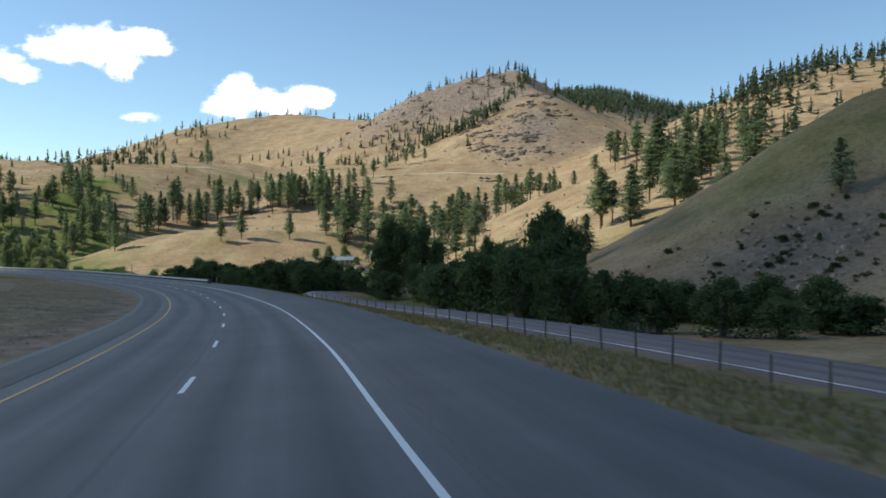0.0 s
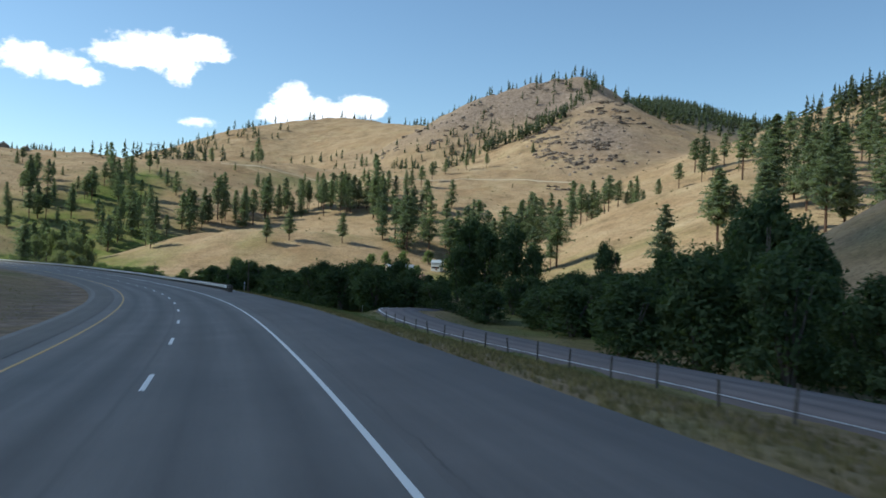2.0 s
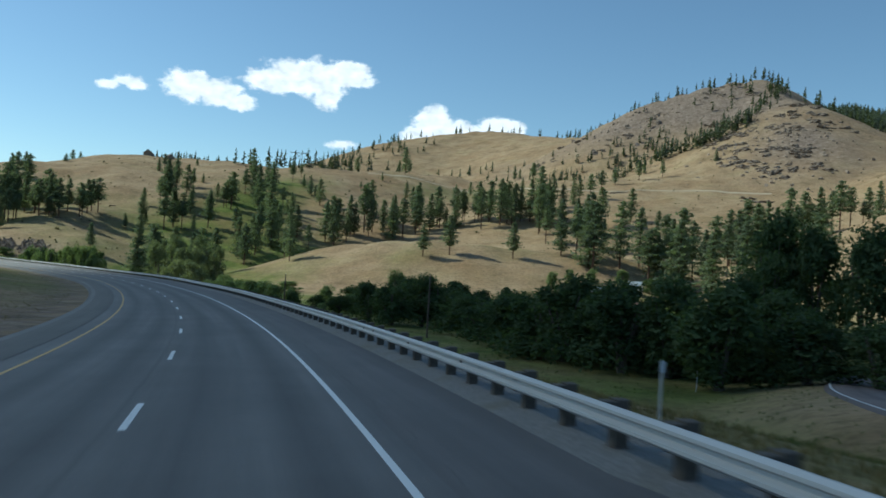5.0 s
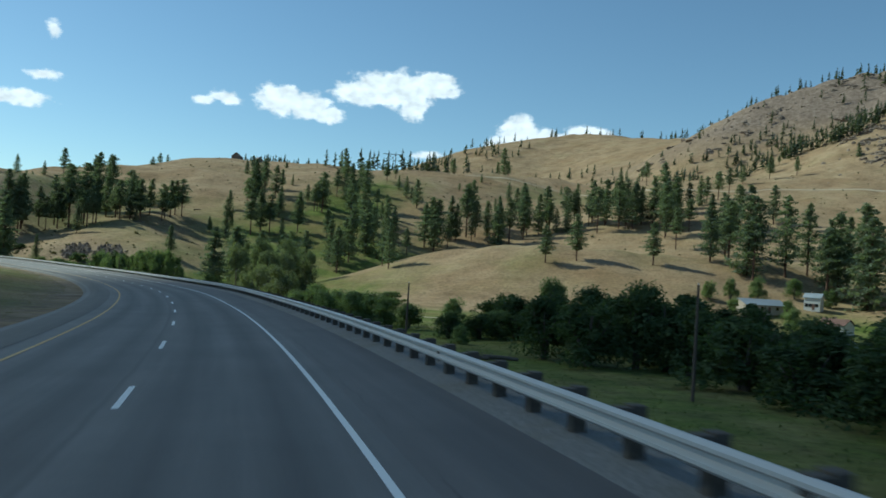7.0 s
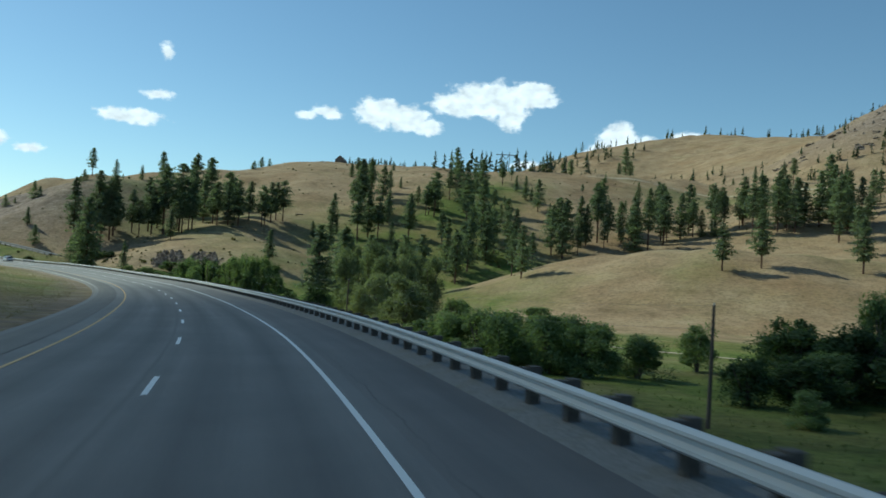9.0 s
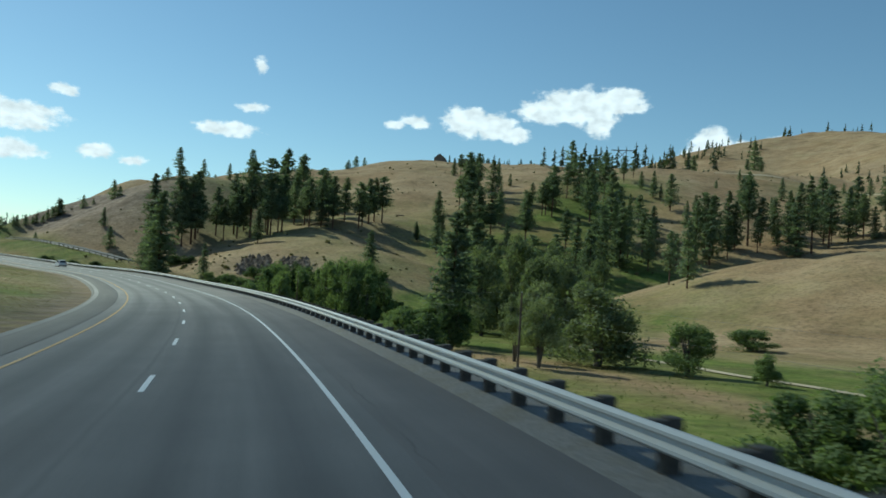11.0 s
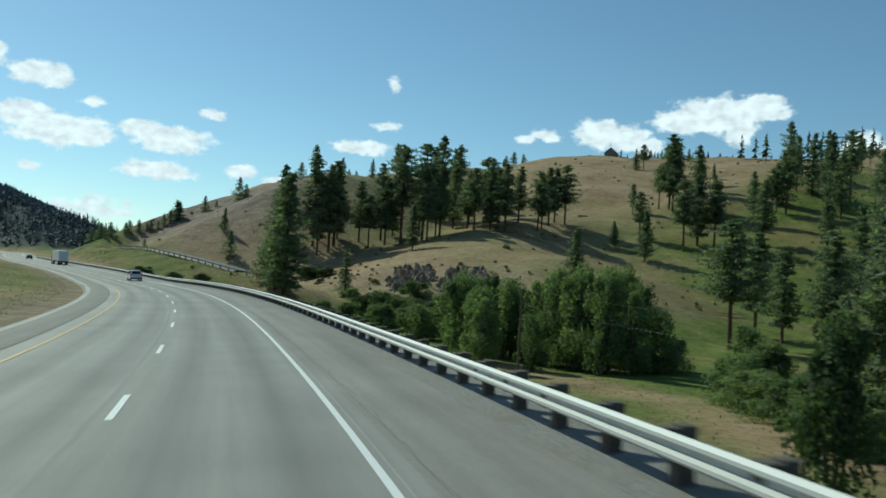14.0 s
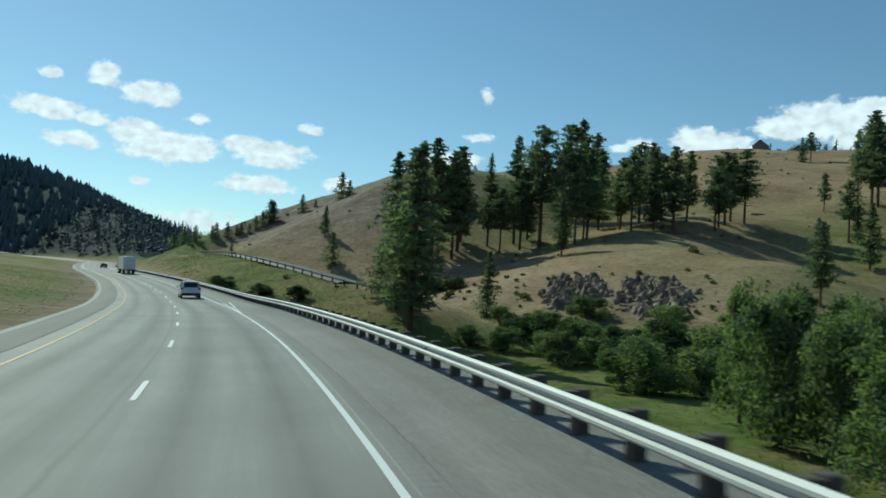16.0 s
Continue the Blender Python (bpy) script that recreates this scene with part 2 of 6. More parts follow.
def ground_height(x, y):
    x, y = np.asarray(x, float), np.asarray(y, float)
    shape = x.shape
    x, y = np.atleast_1d(x).astype(float), np.atleast_1d(y).astype(float)
    z = natural(x, y)
    side, high, along = near_line(SIDE_ROAD, x, y)
    w = 1 - soft_step(np.abs(side), 4.2, 13)
    z = z * (1 - w) + (high - .12 - .16 * np.clip(np.abs(side) - 3.2, 0, 2.5)) * w
    lower, low_z = side, high
    side, high, along = near_line(RAMP, x, y)
    bench = high - .25 - .27 * np.clip(-3.5 - side, 0, 60) - .4 * np.clip(side - 4, 0, 60) - 9 * (1 - soft_step(along, 0, 30))
    z = np.minimum(z, high - .25 + .55 * np.clip(np.abs(side + .5) - 4, 0, None) + 60 * (side < -60))
    z = np.where((side > -60) & (side < 25), np.maximum(z, bench), z)
    side, high, along = near_line(ROAD, x, y)
    right = high + BANK * 5 - np.clip(side - 6.6, 0, None) * .5
    cut = high + BANK * 5 + np.clip(side - 9, 0, None) * .8
    left = high - .3 - .05 * np.clip(-side, 0, 9) + .9 * soft_step(-side, 12, 26) + 1.3 * soft_step(-side, 28, 44)
    # the even bank from the highway's shoulder down to the frontage road
    down = np.clip(side - 6.6, 0, None)
    up = np.clip(-lower - 3.6, 0, None)
    bank = (high + BANK * 5) + (low_z - .3 - high - BANK * 5) * np.clip(down / np.maximum(down + up, .1), 0, 1)
    even = (1 - soft_step(y, 165, 190)) * (lower < -3.6) * (up < 40)
    rside = np.maximum(right, np.minimum(z, cut))
    rside = rside * (1 - even) + bank * even
    flat_left = soft_step(-side, 60, 140)
    lside = left * (1 - flat_left) + np.maximum(z, left) * flat_left
    z = np.where(side > 6.6, rside, np.where(side < -9, lside, high + BANK * side - .3))
    return z.reshape(shape)

# ---- materials ----
def material(name):
    m = bpy.data.materials.new(name)
    m.use_nodes = True
    return m, m.node_tree, m.node_tree.nodes["Principled BSDF"]


def noise_node(tree, scale, detail=6.0, rough=0.6, vector=None):
    n = tree.nodes.new("ShaderNodeTexNoise")
    n.inputs["Scale"].default_value, n.inputs["Detail"].default_value, n.inputs["Roughness"].default_value = scale, detail, rough
    if vector:
        tree.links.new(vector, n.inputs["Vector"])
    return n.outputs["Fac"]


def ramp_node(tree, value, stops):
    n = tree.nodes.new("ShaderNodeValToRGB")
    while len(n.color_ramp.elements) < len(stops):
        n.color_ramp.elements.new(0.5)
    for e, (p, c) in zip(n.color_ramp.elements, stops):
        e.position, e.color = p, (*c, 1) if len(c) == 3 else c
    tree.links.new(value, n.inputs[0])
    return n.outputs[0]


def mixed(tree, fac, a, b, kind="MIX"):
    n = tree.nodes.new("ShaderNodeMix")
    n.data_type, n.blend_type = "RGBA", kind
    for k, v in ((0, fac), (6, a), (7, b)):
        if isinstance(v, (int, float)):
            n.inputs[k].default_value = v
        elif isinstance(v, tuple):
            n.inputs[k].default_value = (*v, 1)
        else:
            tree.links.new(v, n.inputs[k])
    return n.outputs[2]


def world_place(tree):
    return tree.nodes.new("ShaderNodeNewGeometry").outputs["Position"]


def bumped(tree, bsdf, value, strength, distance):
    n = tree.nodes.new("ShaderNodeBump")
    n.inputs["Strength"].default_value, n.inputs["Distance"].default_value = strength, distance
    tree.links.new(value, n.inputs["Height"])
    tree.links.new(n.outputs[0], bsdf.inputs["Normal"])


def plain(name, colour, rough=0.6, metal=0.0, vary=0.25, scale=3.0):
    m, tree, b = material(name)
    n = noise_node(tree, scale)
    dark, light = tuple(c * (1 - vary) for c in colour), tuple(min(1, c * (1 + vary)) for c in colour)
    tree.links.new(ramp_node(tree, n, [(0.3, dark), (0.7, light)]), b.inputs["Base Color"])
    b.inputs["Roughness"].default_value, b.inputs["Metallic"].default_value = rough, metal
    return m


def make_ground_material():
    m, tree, b = material("dry_grass_hills")
    p = world_place(tree)
    big, mid, fine = noise_node(tree, .008, 5, .6, p), noise_node(tree, .05, 6, .65, p), noise_node(tree, .9, 8, .75, p)
    straw = ramp_node(tree, mid, [(0.28, (.205, .145, .082)), (0.45, (.335, .236, .140)), (0.6, (.385, .283, .172)), (0.75, (.45, .348, .222))])
    scree = ramp_node(tree, noise_node(tree, .22, 10, .8, p), [(0.36, (.105, .078, .062)), (0.48, (.215, .163, .132)), (0.56, (.28, .22, .18)), (0.68, (.40, .33, .27))])
    green = ramp_node(tree, noise_node(tree, .16, 7, .7, p), [(0.3, (.062, .092, .018)), (0.5, (.124, .163, .034)), (0.7, (.20, .228, .062))])
    tint = tree.nodes.new("ShaderNodeAttribute")
    tint.attribute_name = "cover"
    parts = tree.nodes.new("ShaderNodeSeparateColor")
    tree.links.new(tint.outputs["Color"], parts.inputs[0])
    patchy = maths(tree, "MULTIPLY_ADD", noise_node(tree, .035, 7, .68, p), 3.2, -1.6)
    g = maths(tree, "ADD", parts.outputs[1], maths(tree, "MULTIPLY", patchy, parts.outputs[2]), clamp=True)
    col = mixed(tree, g, straw, green)
    r = maths(tree, "MULTIPLY_ADD", maths(tree, "SUBTRACT", big, .5), 1.2, parts.outputs[0], clamp=True)
    r = maths(tree, "MULTIPLY", r, maths(tree, "GREATER_THAN", parts.outputs[0], .02))
    rust = maths(tree, "MULTIPLY", maths(tree, "SUBTRACT", noise_node(tree, .022, 4, .6, p), .48), 5.0, clamp=True)
    col = mixed(tree, maths(tree, "MULTIPLY", rust, .45), col, (.27, .165, .085))
    col = mixed(tree, r, col, scree)
    mottle = ramp_node(tree, noise_node(tree, .13, 9, .72, p), [(0.30, (.66, .64, .60)), (0.48, (.98, .98, .97)), (0.68, (1.16, 1.14, 1.10))])
    col = mixed(tree, .8, col, mottle, "MULTIPLY")
    clump = noise_node(tree, .35, 5, .7, p)
    col = mixed(tree, maths(tree, "MULTIPLY", maths(tree, "SUBTRACT", clump, .56), 6.0, clamp=True), col, mixed(tree, .55, col, (.10, .095, .04)))
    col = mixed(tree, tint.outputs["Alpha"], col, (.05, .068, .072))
    speck = ramp_node(tree, fine, [(0.36, (.62, .62, .6)), (0.52, (1, 1, 1)), (0.75, (1.12, 1.1, 1.04))])
    col = mixed(tree, 1.0, col, speck, "MULTIPLY")
    tree.links.new(col, b.inputs["Base Color"])
    b.inputs["Roughness"].default_value = .95
    b.inputs["Specular IOR Level"].default_value = .15
    bumped(tree, b, maths(tree, "ADD", fine, maths(tree, "MULTIPLY", mid, 2.0)), .5, .5)
    return m


def make_asphalt(name, base, warm, pale_runs=()):
    m, tree, b = material(name)
    p = world_place(tree)
    co = tree.nodes.new("ShaderNodeUVMap").outputs[0]
    parts = tree.nodes.new("ShaderNodeSeparateXYZ")
    tree.links.new(co, parts.inputs[0])
    stretch = tree.nodes.new("ShaderNodeCombineXYZ")
    tree.links.new(maths(tree, "MULTIPLY", parts.outputs[0], 1.0), stretch.inputs[0])
    tree.links.new(maths(tree, "MULTIPLY", parts.outputs[1], .03), stretch.inputs[1])
    streak = noise_node(tree, 1.5, 5, .55, stretch.outputs[0])
    fine = noise_node(tree, 40, 3, .7, p)
    blot = noise_node(tree, .25, 5, .6, p)
    # two darker wheel tracks in each lane
    wheel = None
    for centre in (-.9, .9, -4.8, -3.0):
        d = maths(tree, "ABSOLUTE", maths(tree, "SUBTRACT", parts.outputs[0], centre))
        w = maths(tree, "SUBTRACT", 1.0, maths(tree, "MULTIPLY", d, 1.5), clamp=True)
        wheel = w if wheel is None else maths(tree, "MAXIMUM", wheel, w)
    a, c = tuple(base * k * .82 for k in warm), tuple(base * k * 1.13 for k in warm)
    col = ramp_node(tree, streak, [(0.3, a), (0.7, c)])
    col = mixed(tree, maths(tree, "MULTIPLY", wheel, .62), col, tuple(base * k * .5 for k in warm))
    col = mixed(tree, .55, col, ramp_node(tree, blot, [(0.3, (.8, .8, .8)), (0.7, (1.2, 1.2, 1.2))]), "MULTIPLY")
    col = mixed(tree, .5, col, ramp_node(tree, fine, [(0.3, (.75, .75, .75)), (0.7, (1.3, 1.3, 1.3))]), "MULTIPLY")
    # the paving joint between the lanes, and the browner shoulder
    wobble = maths(tree, "MULTIPLY_ADD", noise_node(tree, .6, 4, .6, p), .5, -.25)
    seam = maths(tree, "ABSOLUTE", maths(tree, "SUBTRACT", maths(tree, "ADD", parts.outputs[0], maths(tree, "MULTIPLY", wobble, .35)), -2.22))
    seam = maths(tree, "MULTIPLY", maths(tree, "SUBTRACT", 1.0, maths(tree, "MULTIPLY", seam, 11.0), clamp=True), maths(tree, "MULTIPLY", blot, 1.1, clamp=True))
    col = mixed(tree, maths(tree, "MULTIPLY", seam, .55), col, tuple(base * k * .4 for k in warm))
    crack = maths(tree, "ABSOLUTE", maths(tree, "SUBTRACT", maths(tree, "ADD", parts.outputs[0], maths(tree, "MULTIPLY", wobble, .9)), 2.55))
    crack = maths(tree, "MULTIPLY", maths(tree, "SUBTRACT", 1.0, maths(tree, "MULTIPLY", crack, 26.0), clamp=True), maths(tree, "MULTIPLY", maths(tree, "SUBTRACT", blot, .42), 5.0, clamp=True))
    col = mixed(tree, maths(tree, "MULTIPLY", crack, .7), col, tuple(base * k * .45 for k in warm))
    edge = maths(tree, "GREATER_THAN", parts.outputs[0], maths(tree, "ADD", 2.35, maths(tree, "MULTIPLY", wobble, .12)))
    col = mixed(tree, maths(tree, "MULTIPLY", edge, .5), col, mixed(tree, 1.0, col, (.82, .76, .74), "MULTIPLY"))
    old = tree.nodes.new("ShaderNodeMapRange")
    old.inputs["From Min"].default_value, old.inputs["From Max"].default_value = 540, 600
    tree.links.new(parts.outputs[1], old.inputs["Value"])
    col = mixed(tree, maths(tree, "MULTIPLY", edge, old.outputs[0]), col, mixed(tree, 1.0, col, (1.04, 1.04, 1.03), "MULTIPLY"))
    grit = ramp_node(tree, noise_node(tree, 11, 6, .8, p), [(0.34, (.72, .71, .70)), (0.5, (1, 1, 1)), (0.66, (1.22, 1.21, 1.19))])
    col = mixed(tree, maths(tree, "MULTIPLY", edge, old.outputs[0]), col, mixed(tree, 1.0, col, grit, "MULTIPLY"))
    # paler pavement, sun sheen put in the colour too: start, blend length, lightness
    for start, blend, light in pale_runs:
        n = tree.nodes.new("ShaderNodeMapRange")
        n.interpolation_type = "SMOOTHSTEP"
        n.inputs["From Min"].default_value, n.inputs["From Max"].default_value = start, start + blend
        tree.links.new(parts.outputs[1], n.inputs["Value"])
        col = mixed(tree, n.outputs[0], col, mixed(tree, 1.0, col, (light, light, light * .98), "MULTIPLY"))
    tree.links.new(col, b.inputs["Base Color"])
    b.inputs["Roughness"].default_value = .73
    b.inputs["Specular IOR Level"].default_value = .33
    bumped(tree, b, fine, .35, .01)
    return m


SUNLIT_RUNS = ((505, 70, 1.70),)
GROUND = make_ground_material()
ASPHALT = make_asphalt("worn_asphalt", .146, (1.06, 1.0, .94), SUNLIT_RUNS)
OLD_ASPHALT = make_asphalt("pinkish_asphalt", .150, (1.18, .98, .93))
WHITE_PAINT = plain("road_paint_white", (.76, .76, .74), .6, 0, .14, 4)
YELLOW_PAINT = plain("road_paint_yellow", (.56, .33, .08), .55, 0, .15, 4)
STEEL = plain("galvanised_steel", (.56, .56, .545), .6, .15, .16, 2.5)
STEEL_DULL = plain("dull_galvanised_steel", (.21, .195, .175), .8, .1, .14, 2.5)
def make_gravel():
    m, tree, b = material("roadside_gravel")
    p = world_place(tree)
    grit, patch = noise_node(tree, 14, 8, .8, p), noise_node(tree, .8, 6, .65, p)
    col = ramp_node(tree, grit, [(0.32, (.11, .104, .098)), (0.5, (.22, .208, .194)), (0.68, (.36, .34, .31))])
    col = mixed(tree, maths(tree, "MULTIPLY", maths(tree, "SUBTRACT", patch, .5), 4.0, clamp=True), col, mixed(tree, .6, col, (.17, .14, .085)))
    tree.links.new(col, b.inputs["Base Color"])
    b.inputs["Roughness"].default_value = .95
    bumped(tree, b, grit, .7, .03)
    return m


GRAVEL = make_gravel()
TIMBER = plain("weathered_post_timber", (.10, .085, .07), .9, 0, .4, 9)


def link_mesh(name, bm, mats, parent=None, smooth=False):
    me = bpy.data.meshes.new(name)
    bm.to_mesh(me)
    bm.free()
    for mt in mats if isinstance(mats, (list, tuple)) else [mats]:
        me.materials.append(mt)
    if smooth:
        for f in me.polygons:
            f.use_smooth = True
    ob = new(name, me)
    ob.parent = parent
    return ob


def part(name, bm, mat, parent, label="", smooth=False):
    ob = link_mesh(name, bm, mat, parent, smooth)
    return tagged(ob, label=label) if label else ob


def grid_mesh(name, verts, faces, mat, parent=None, smooth=True):
    me = bpy.data.meshes.new(name)
    me.from_pydata(verts, [], faces)
    me.materials.append(mat)
    me.polygons.foreach_set("use_smooth", [smooth] * len(me.polygons))
    me.update()
    ob = new(name, me)
    ob.parent = parent
    return ob


# ---- ground ----
def spaced(stops):
    out = [stops[0][0]]
    for (a, _), (b, step) in zip(stops[:-1], stops[1:]):
        n = max(1, int(round((b - a) / step)))
        out += list(np.linspace(a, b, n + 1)[1:])
    return np.array(out)


DRY_STRIP = np.array([(-282, 448, 0), (-266, 441, 0), (-251, 433, 0), (-242, 428, 0), (-232, 417, 0), (-223, 408, 0), (-210, 400, 0), (-197, 391, 0), (-185, 386, 0), (-175, 380.5, 0), (-166, 373, 0), (-158, 366, 0), (-146, 356, 0)], float)


def cover_of(x, y, z):
    """Bare stony ground, green grass and patchiness, by the lie of the land."""
    low = 1 - soft_step(z, -15, -8)
    side, _, _ = near_line(ROAD, x, y)
    meadow = low * soft_step(side, 9, 16) * (1 - soft_step(np.abs(y - 200), 420, 460))
    def blob(cx, cy, rx, ry):
        return np.exp(-((x - cx) / rx) ** 2 - ((y - cy) / ry) ** 2)
    gully = 1.1 * blob(-320, 705, 32, 75) + blob(-230, 610, 50, 40) + .9 * blob(-285, 612, 45, 28) + .9 * blob(-440, 640, 60, 30) + .8 * blob(-310, 760, 26, 45) + .6 * blob(-190, 900, 60, 50) + .2 * blob(60, 330, 30, 40) + .7 * blob(-90, 600, 60, 40)
    gully += .9 * blob(-322, 476, 30, 10) + .8 * blob(-285, 640, 40, 60) + .6 * blob(-345, 640, 30, 30) + .85 * blob(-147, 523, 9, 16) + .5 * blob(-470, 600, 45, 40) + .6 * blob(-400, 575, 40, 20) + .7 * blob(-240, 520, 50, 22) + .35 * blob(-205, 500, 22, 14) + .2 * blob(100, 320, 25, 50) + .5 * blob(34, 428, 30, 26) + .5 * blob(-322, 548, 38, 22) + .4 * blob(-300, 590, 40, 30) + .35 * blob(-455, 585, 40, 30)
    bank = soft_step(side, 8, 12) * (1 - soft_step(side, 30, 44)) * soft_step(-x, 350, 380)
    verge = soft_step(side, 6.5, 8) * (1 - soft_step(side, 26, 36)) * (1 - soft_step(y, 190, 230))
    median = soft_step(-side, 9, 12) * (1 - soft_step(-side, 40, 44))
    dry, _, _ = near_line(DRY_STRIP, x, y)
    meadow = meadow * (1 - .95 * np.exp(-(dry / 4.5) ** 2)) * (1 - .9 * soft_step(y, 418 + .12 * np.abs(x + 150), 442) * soft_step(x, -215, -190) * (1 - soft_step(x, -70, -45)))
    green = np.clip(.95 * meadow + .8 * gully + .92 * bank + .2 * verge * soft_step(y, 70, 130) + .35 * verge + (.2 + .42 * soft_step(y, 170, 300)) * median + .75 * blob(95, 215, 40, 22), 0, 1)
    stony = .4 * median * (1 - soft_step(y, 150, 280)) + (.55 - .4 * soft_step(y, 60, 120)) * soft_step(side, 9, 11) * (1 - soft_step(side, 17, 22)) * (1 - soft_step(y, 150, 190)) + .8 * soft_step(-side, 8.6, 9.4) * (1 - soft_step(-side, 11, 14)) + 1.1 * blob(-500, 545, 60, 48) + .55 * blob(-352, 520, 24, 14) + .95 * blob(100, 940, 55, 75) + .5 * blob(80, 1110, 75, 75) + .6 * blob(-60, 1190, 120, 60) + .7 * blob(70, 172, 30, 18) + .7 * blob(40, 1200, 160, 80)
    stony = stony * (1 - .9 * bank)
    # darker ground under the far forests; on the near slope this stands for its shade
    wood_and_shade = .45 * blob(72, 170, 36, 26) + 1.0 * soft_step(-x, 600, 660) * soft_step(z, -2, 3) + .85 * blob(330, 1500, 190, 240) * soft_step(z, 60, 110)
    return np.clip(stony, 0, 1), green, np.clip(.28 + .42 * low + .5 * np.clip(gully, 0, 1) + .5 * bank + .5 * median + .5 * verge, 0, 1), np.clip(wood_and_shade, 0, 1)


SHEET = []


def make_ground():
    xs = spaced([(-4800, 0), (-2000, 200), (-900, 50), (-640, 10), (-420, 4), (140, 3), (260, 6), (800, 20), (1600, 80), (4200, 200)])
    ys = spaced([(-3000, 0), (-600, 200), (-160, 40), (-40, 10), (40, 5), (480, 3), (720, 5), (1000, 8), (1750, 18), (2400, 50), (4800, 200)])
    x, y = np.meshgrid(xs, ys)
    z = ground_height(x, y)
    SHEET.extend((xs, ys, z))
    nx, ny = len(xs), len(ys)
    k = np.arange(nx * ny).reshape(ny, nx)
    faces = np.stack([k[:-1, :-1], k[:-1, 1:], k[1:, 1:], k[1:, :-1]], -1).reshape(-1, 4)
    ob = grid_mesh("ground", np.stack([x, y, z], -1).reshape(-1, 3).tolist(), faces.tolist(), GROUND)
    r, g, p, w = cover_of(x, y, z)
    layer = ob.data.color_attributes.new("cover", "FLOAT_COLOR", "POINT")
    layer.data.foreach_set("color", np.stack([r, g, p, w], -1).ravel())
    return tagged(ob, "dry golden grass hills with a green valley floor", "ground", kind="structure")


ground = make_ground()


def sheet_heights(x, y):
    """The height of the ground's mesh at places x, y."""
    xs, ys, z = SHEET
    i = np.clip(np.searchsorted(xs, x) - 1, 0, len(xs) - 2)
    j = np.clip(np.searchsorted(ys, y) - 1, 0, len(ys) - 2)
    u, v = (x - xs[i]) / (xs[i + 1] - xs[i]), (y - ys[j]) / (ys[j + 1] - ys[j])
    return (z[j, i] * (1 - u) + z[j, i + 1] * u) * (1 - v) + (z[j + 1, i] * (1 - u) + z[j + 1, i + 1] * u) * v


def ground_z(x, y):
    return float(sheet_heights(np.array([float(x)]), np.array([float(y)]))[0])


# ---- roads ----
def strip(name, line, across, mat, lift=0.0, bank=BANK, parent=None):
    """A ribbon along line; across: distances to its right, from left to right."""
    d = np.gradient(line[:, :2], axis=0)
    d /= np.linalg.norm(d, axis=1)[:, None]
    run = np.concatenate([[0], np.cumsum(np.linalg.norm(np.diff(line[:, :2], axis=0), axis=1))])
    verts, uvs = [], []
    for i in range(len(line)):
        for a, drop in across:
            verts.append((line[i, 0] + d[i, 1] * a, line[i, 1] - d[i, 0] * a, line[i, 2] + bank * a + lift - drop))
            uvs.append((a, run[i]))
    n = len(across)
    faces = [(i * n + j, i * n + j + 1, (i + 1) * n + j + 1, (i + 1) * n + j) for i in range(len(line) - 1) for j in range(n - 1)]
    ob = grid_mesh(name, verts, faces, mat, parent)
    layer = ob.data.uv_layers.new(name="run")
    for loop in ob.data.loops:
        layer.data[loop.index].uv = uvs[loop.vertex_index]
    return ob


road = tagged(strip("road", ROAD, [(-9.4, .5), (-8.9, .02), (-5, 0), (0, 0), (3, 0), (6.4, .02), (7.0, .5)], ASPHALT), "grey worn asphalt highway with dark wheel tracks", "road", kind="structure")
side_road = tagged(strip("side_road", SIDE_ROAD, [(-3.4, .4), (-3.1, 0), (0, -.04), (2.9, 0), (3.2, .4)], OLD_ASPHALT, .05, 0), "narrow pinkish-grey frontage road with a white edge line", "road", kind="structure")
LEFT_SHOULDER = make_asphalt("shoulder_chip_seal", .104, (1.10, 1.0, .88))
tagged(strip("road_shoulder", ROAD, [(-9.4, .5), (-8.95, .03), (-6.7, 0)], LEFT_SHOULDER, .006), "darker brownish-grey chip-seal road shoulder", "road shoulder", kind="structure")
far_lanes = tagged(strip("opposite_road", aside(ROAD, -46, 1.6), [(-6, .5), (-5.5, 0), (5.5, 0), (6, .5)], ASPHALT, .15, 0), "opposite carriageway beyond the grass median", "road", kind="structure")
tagged(strip("edge_line_white", ROAD, [(1.83, 0), (1.95, 0)], WHITE_PAINT, .008), "solid white edge line", "road marking", kind="structure")


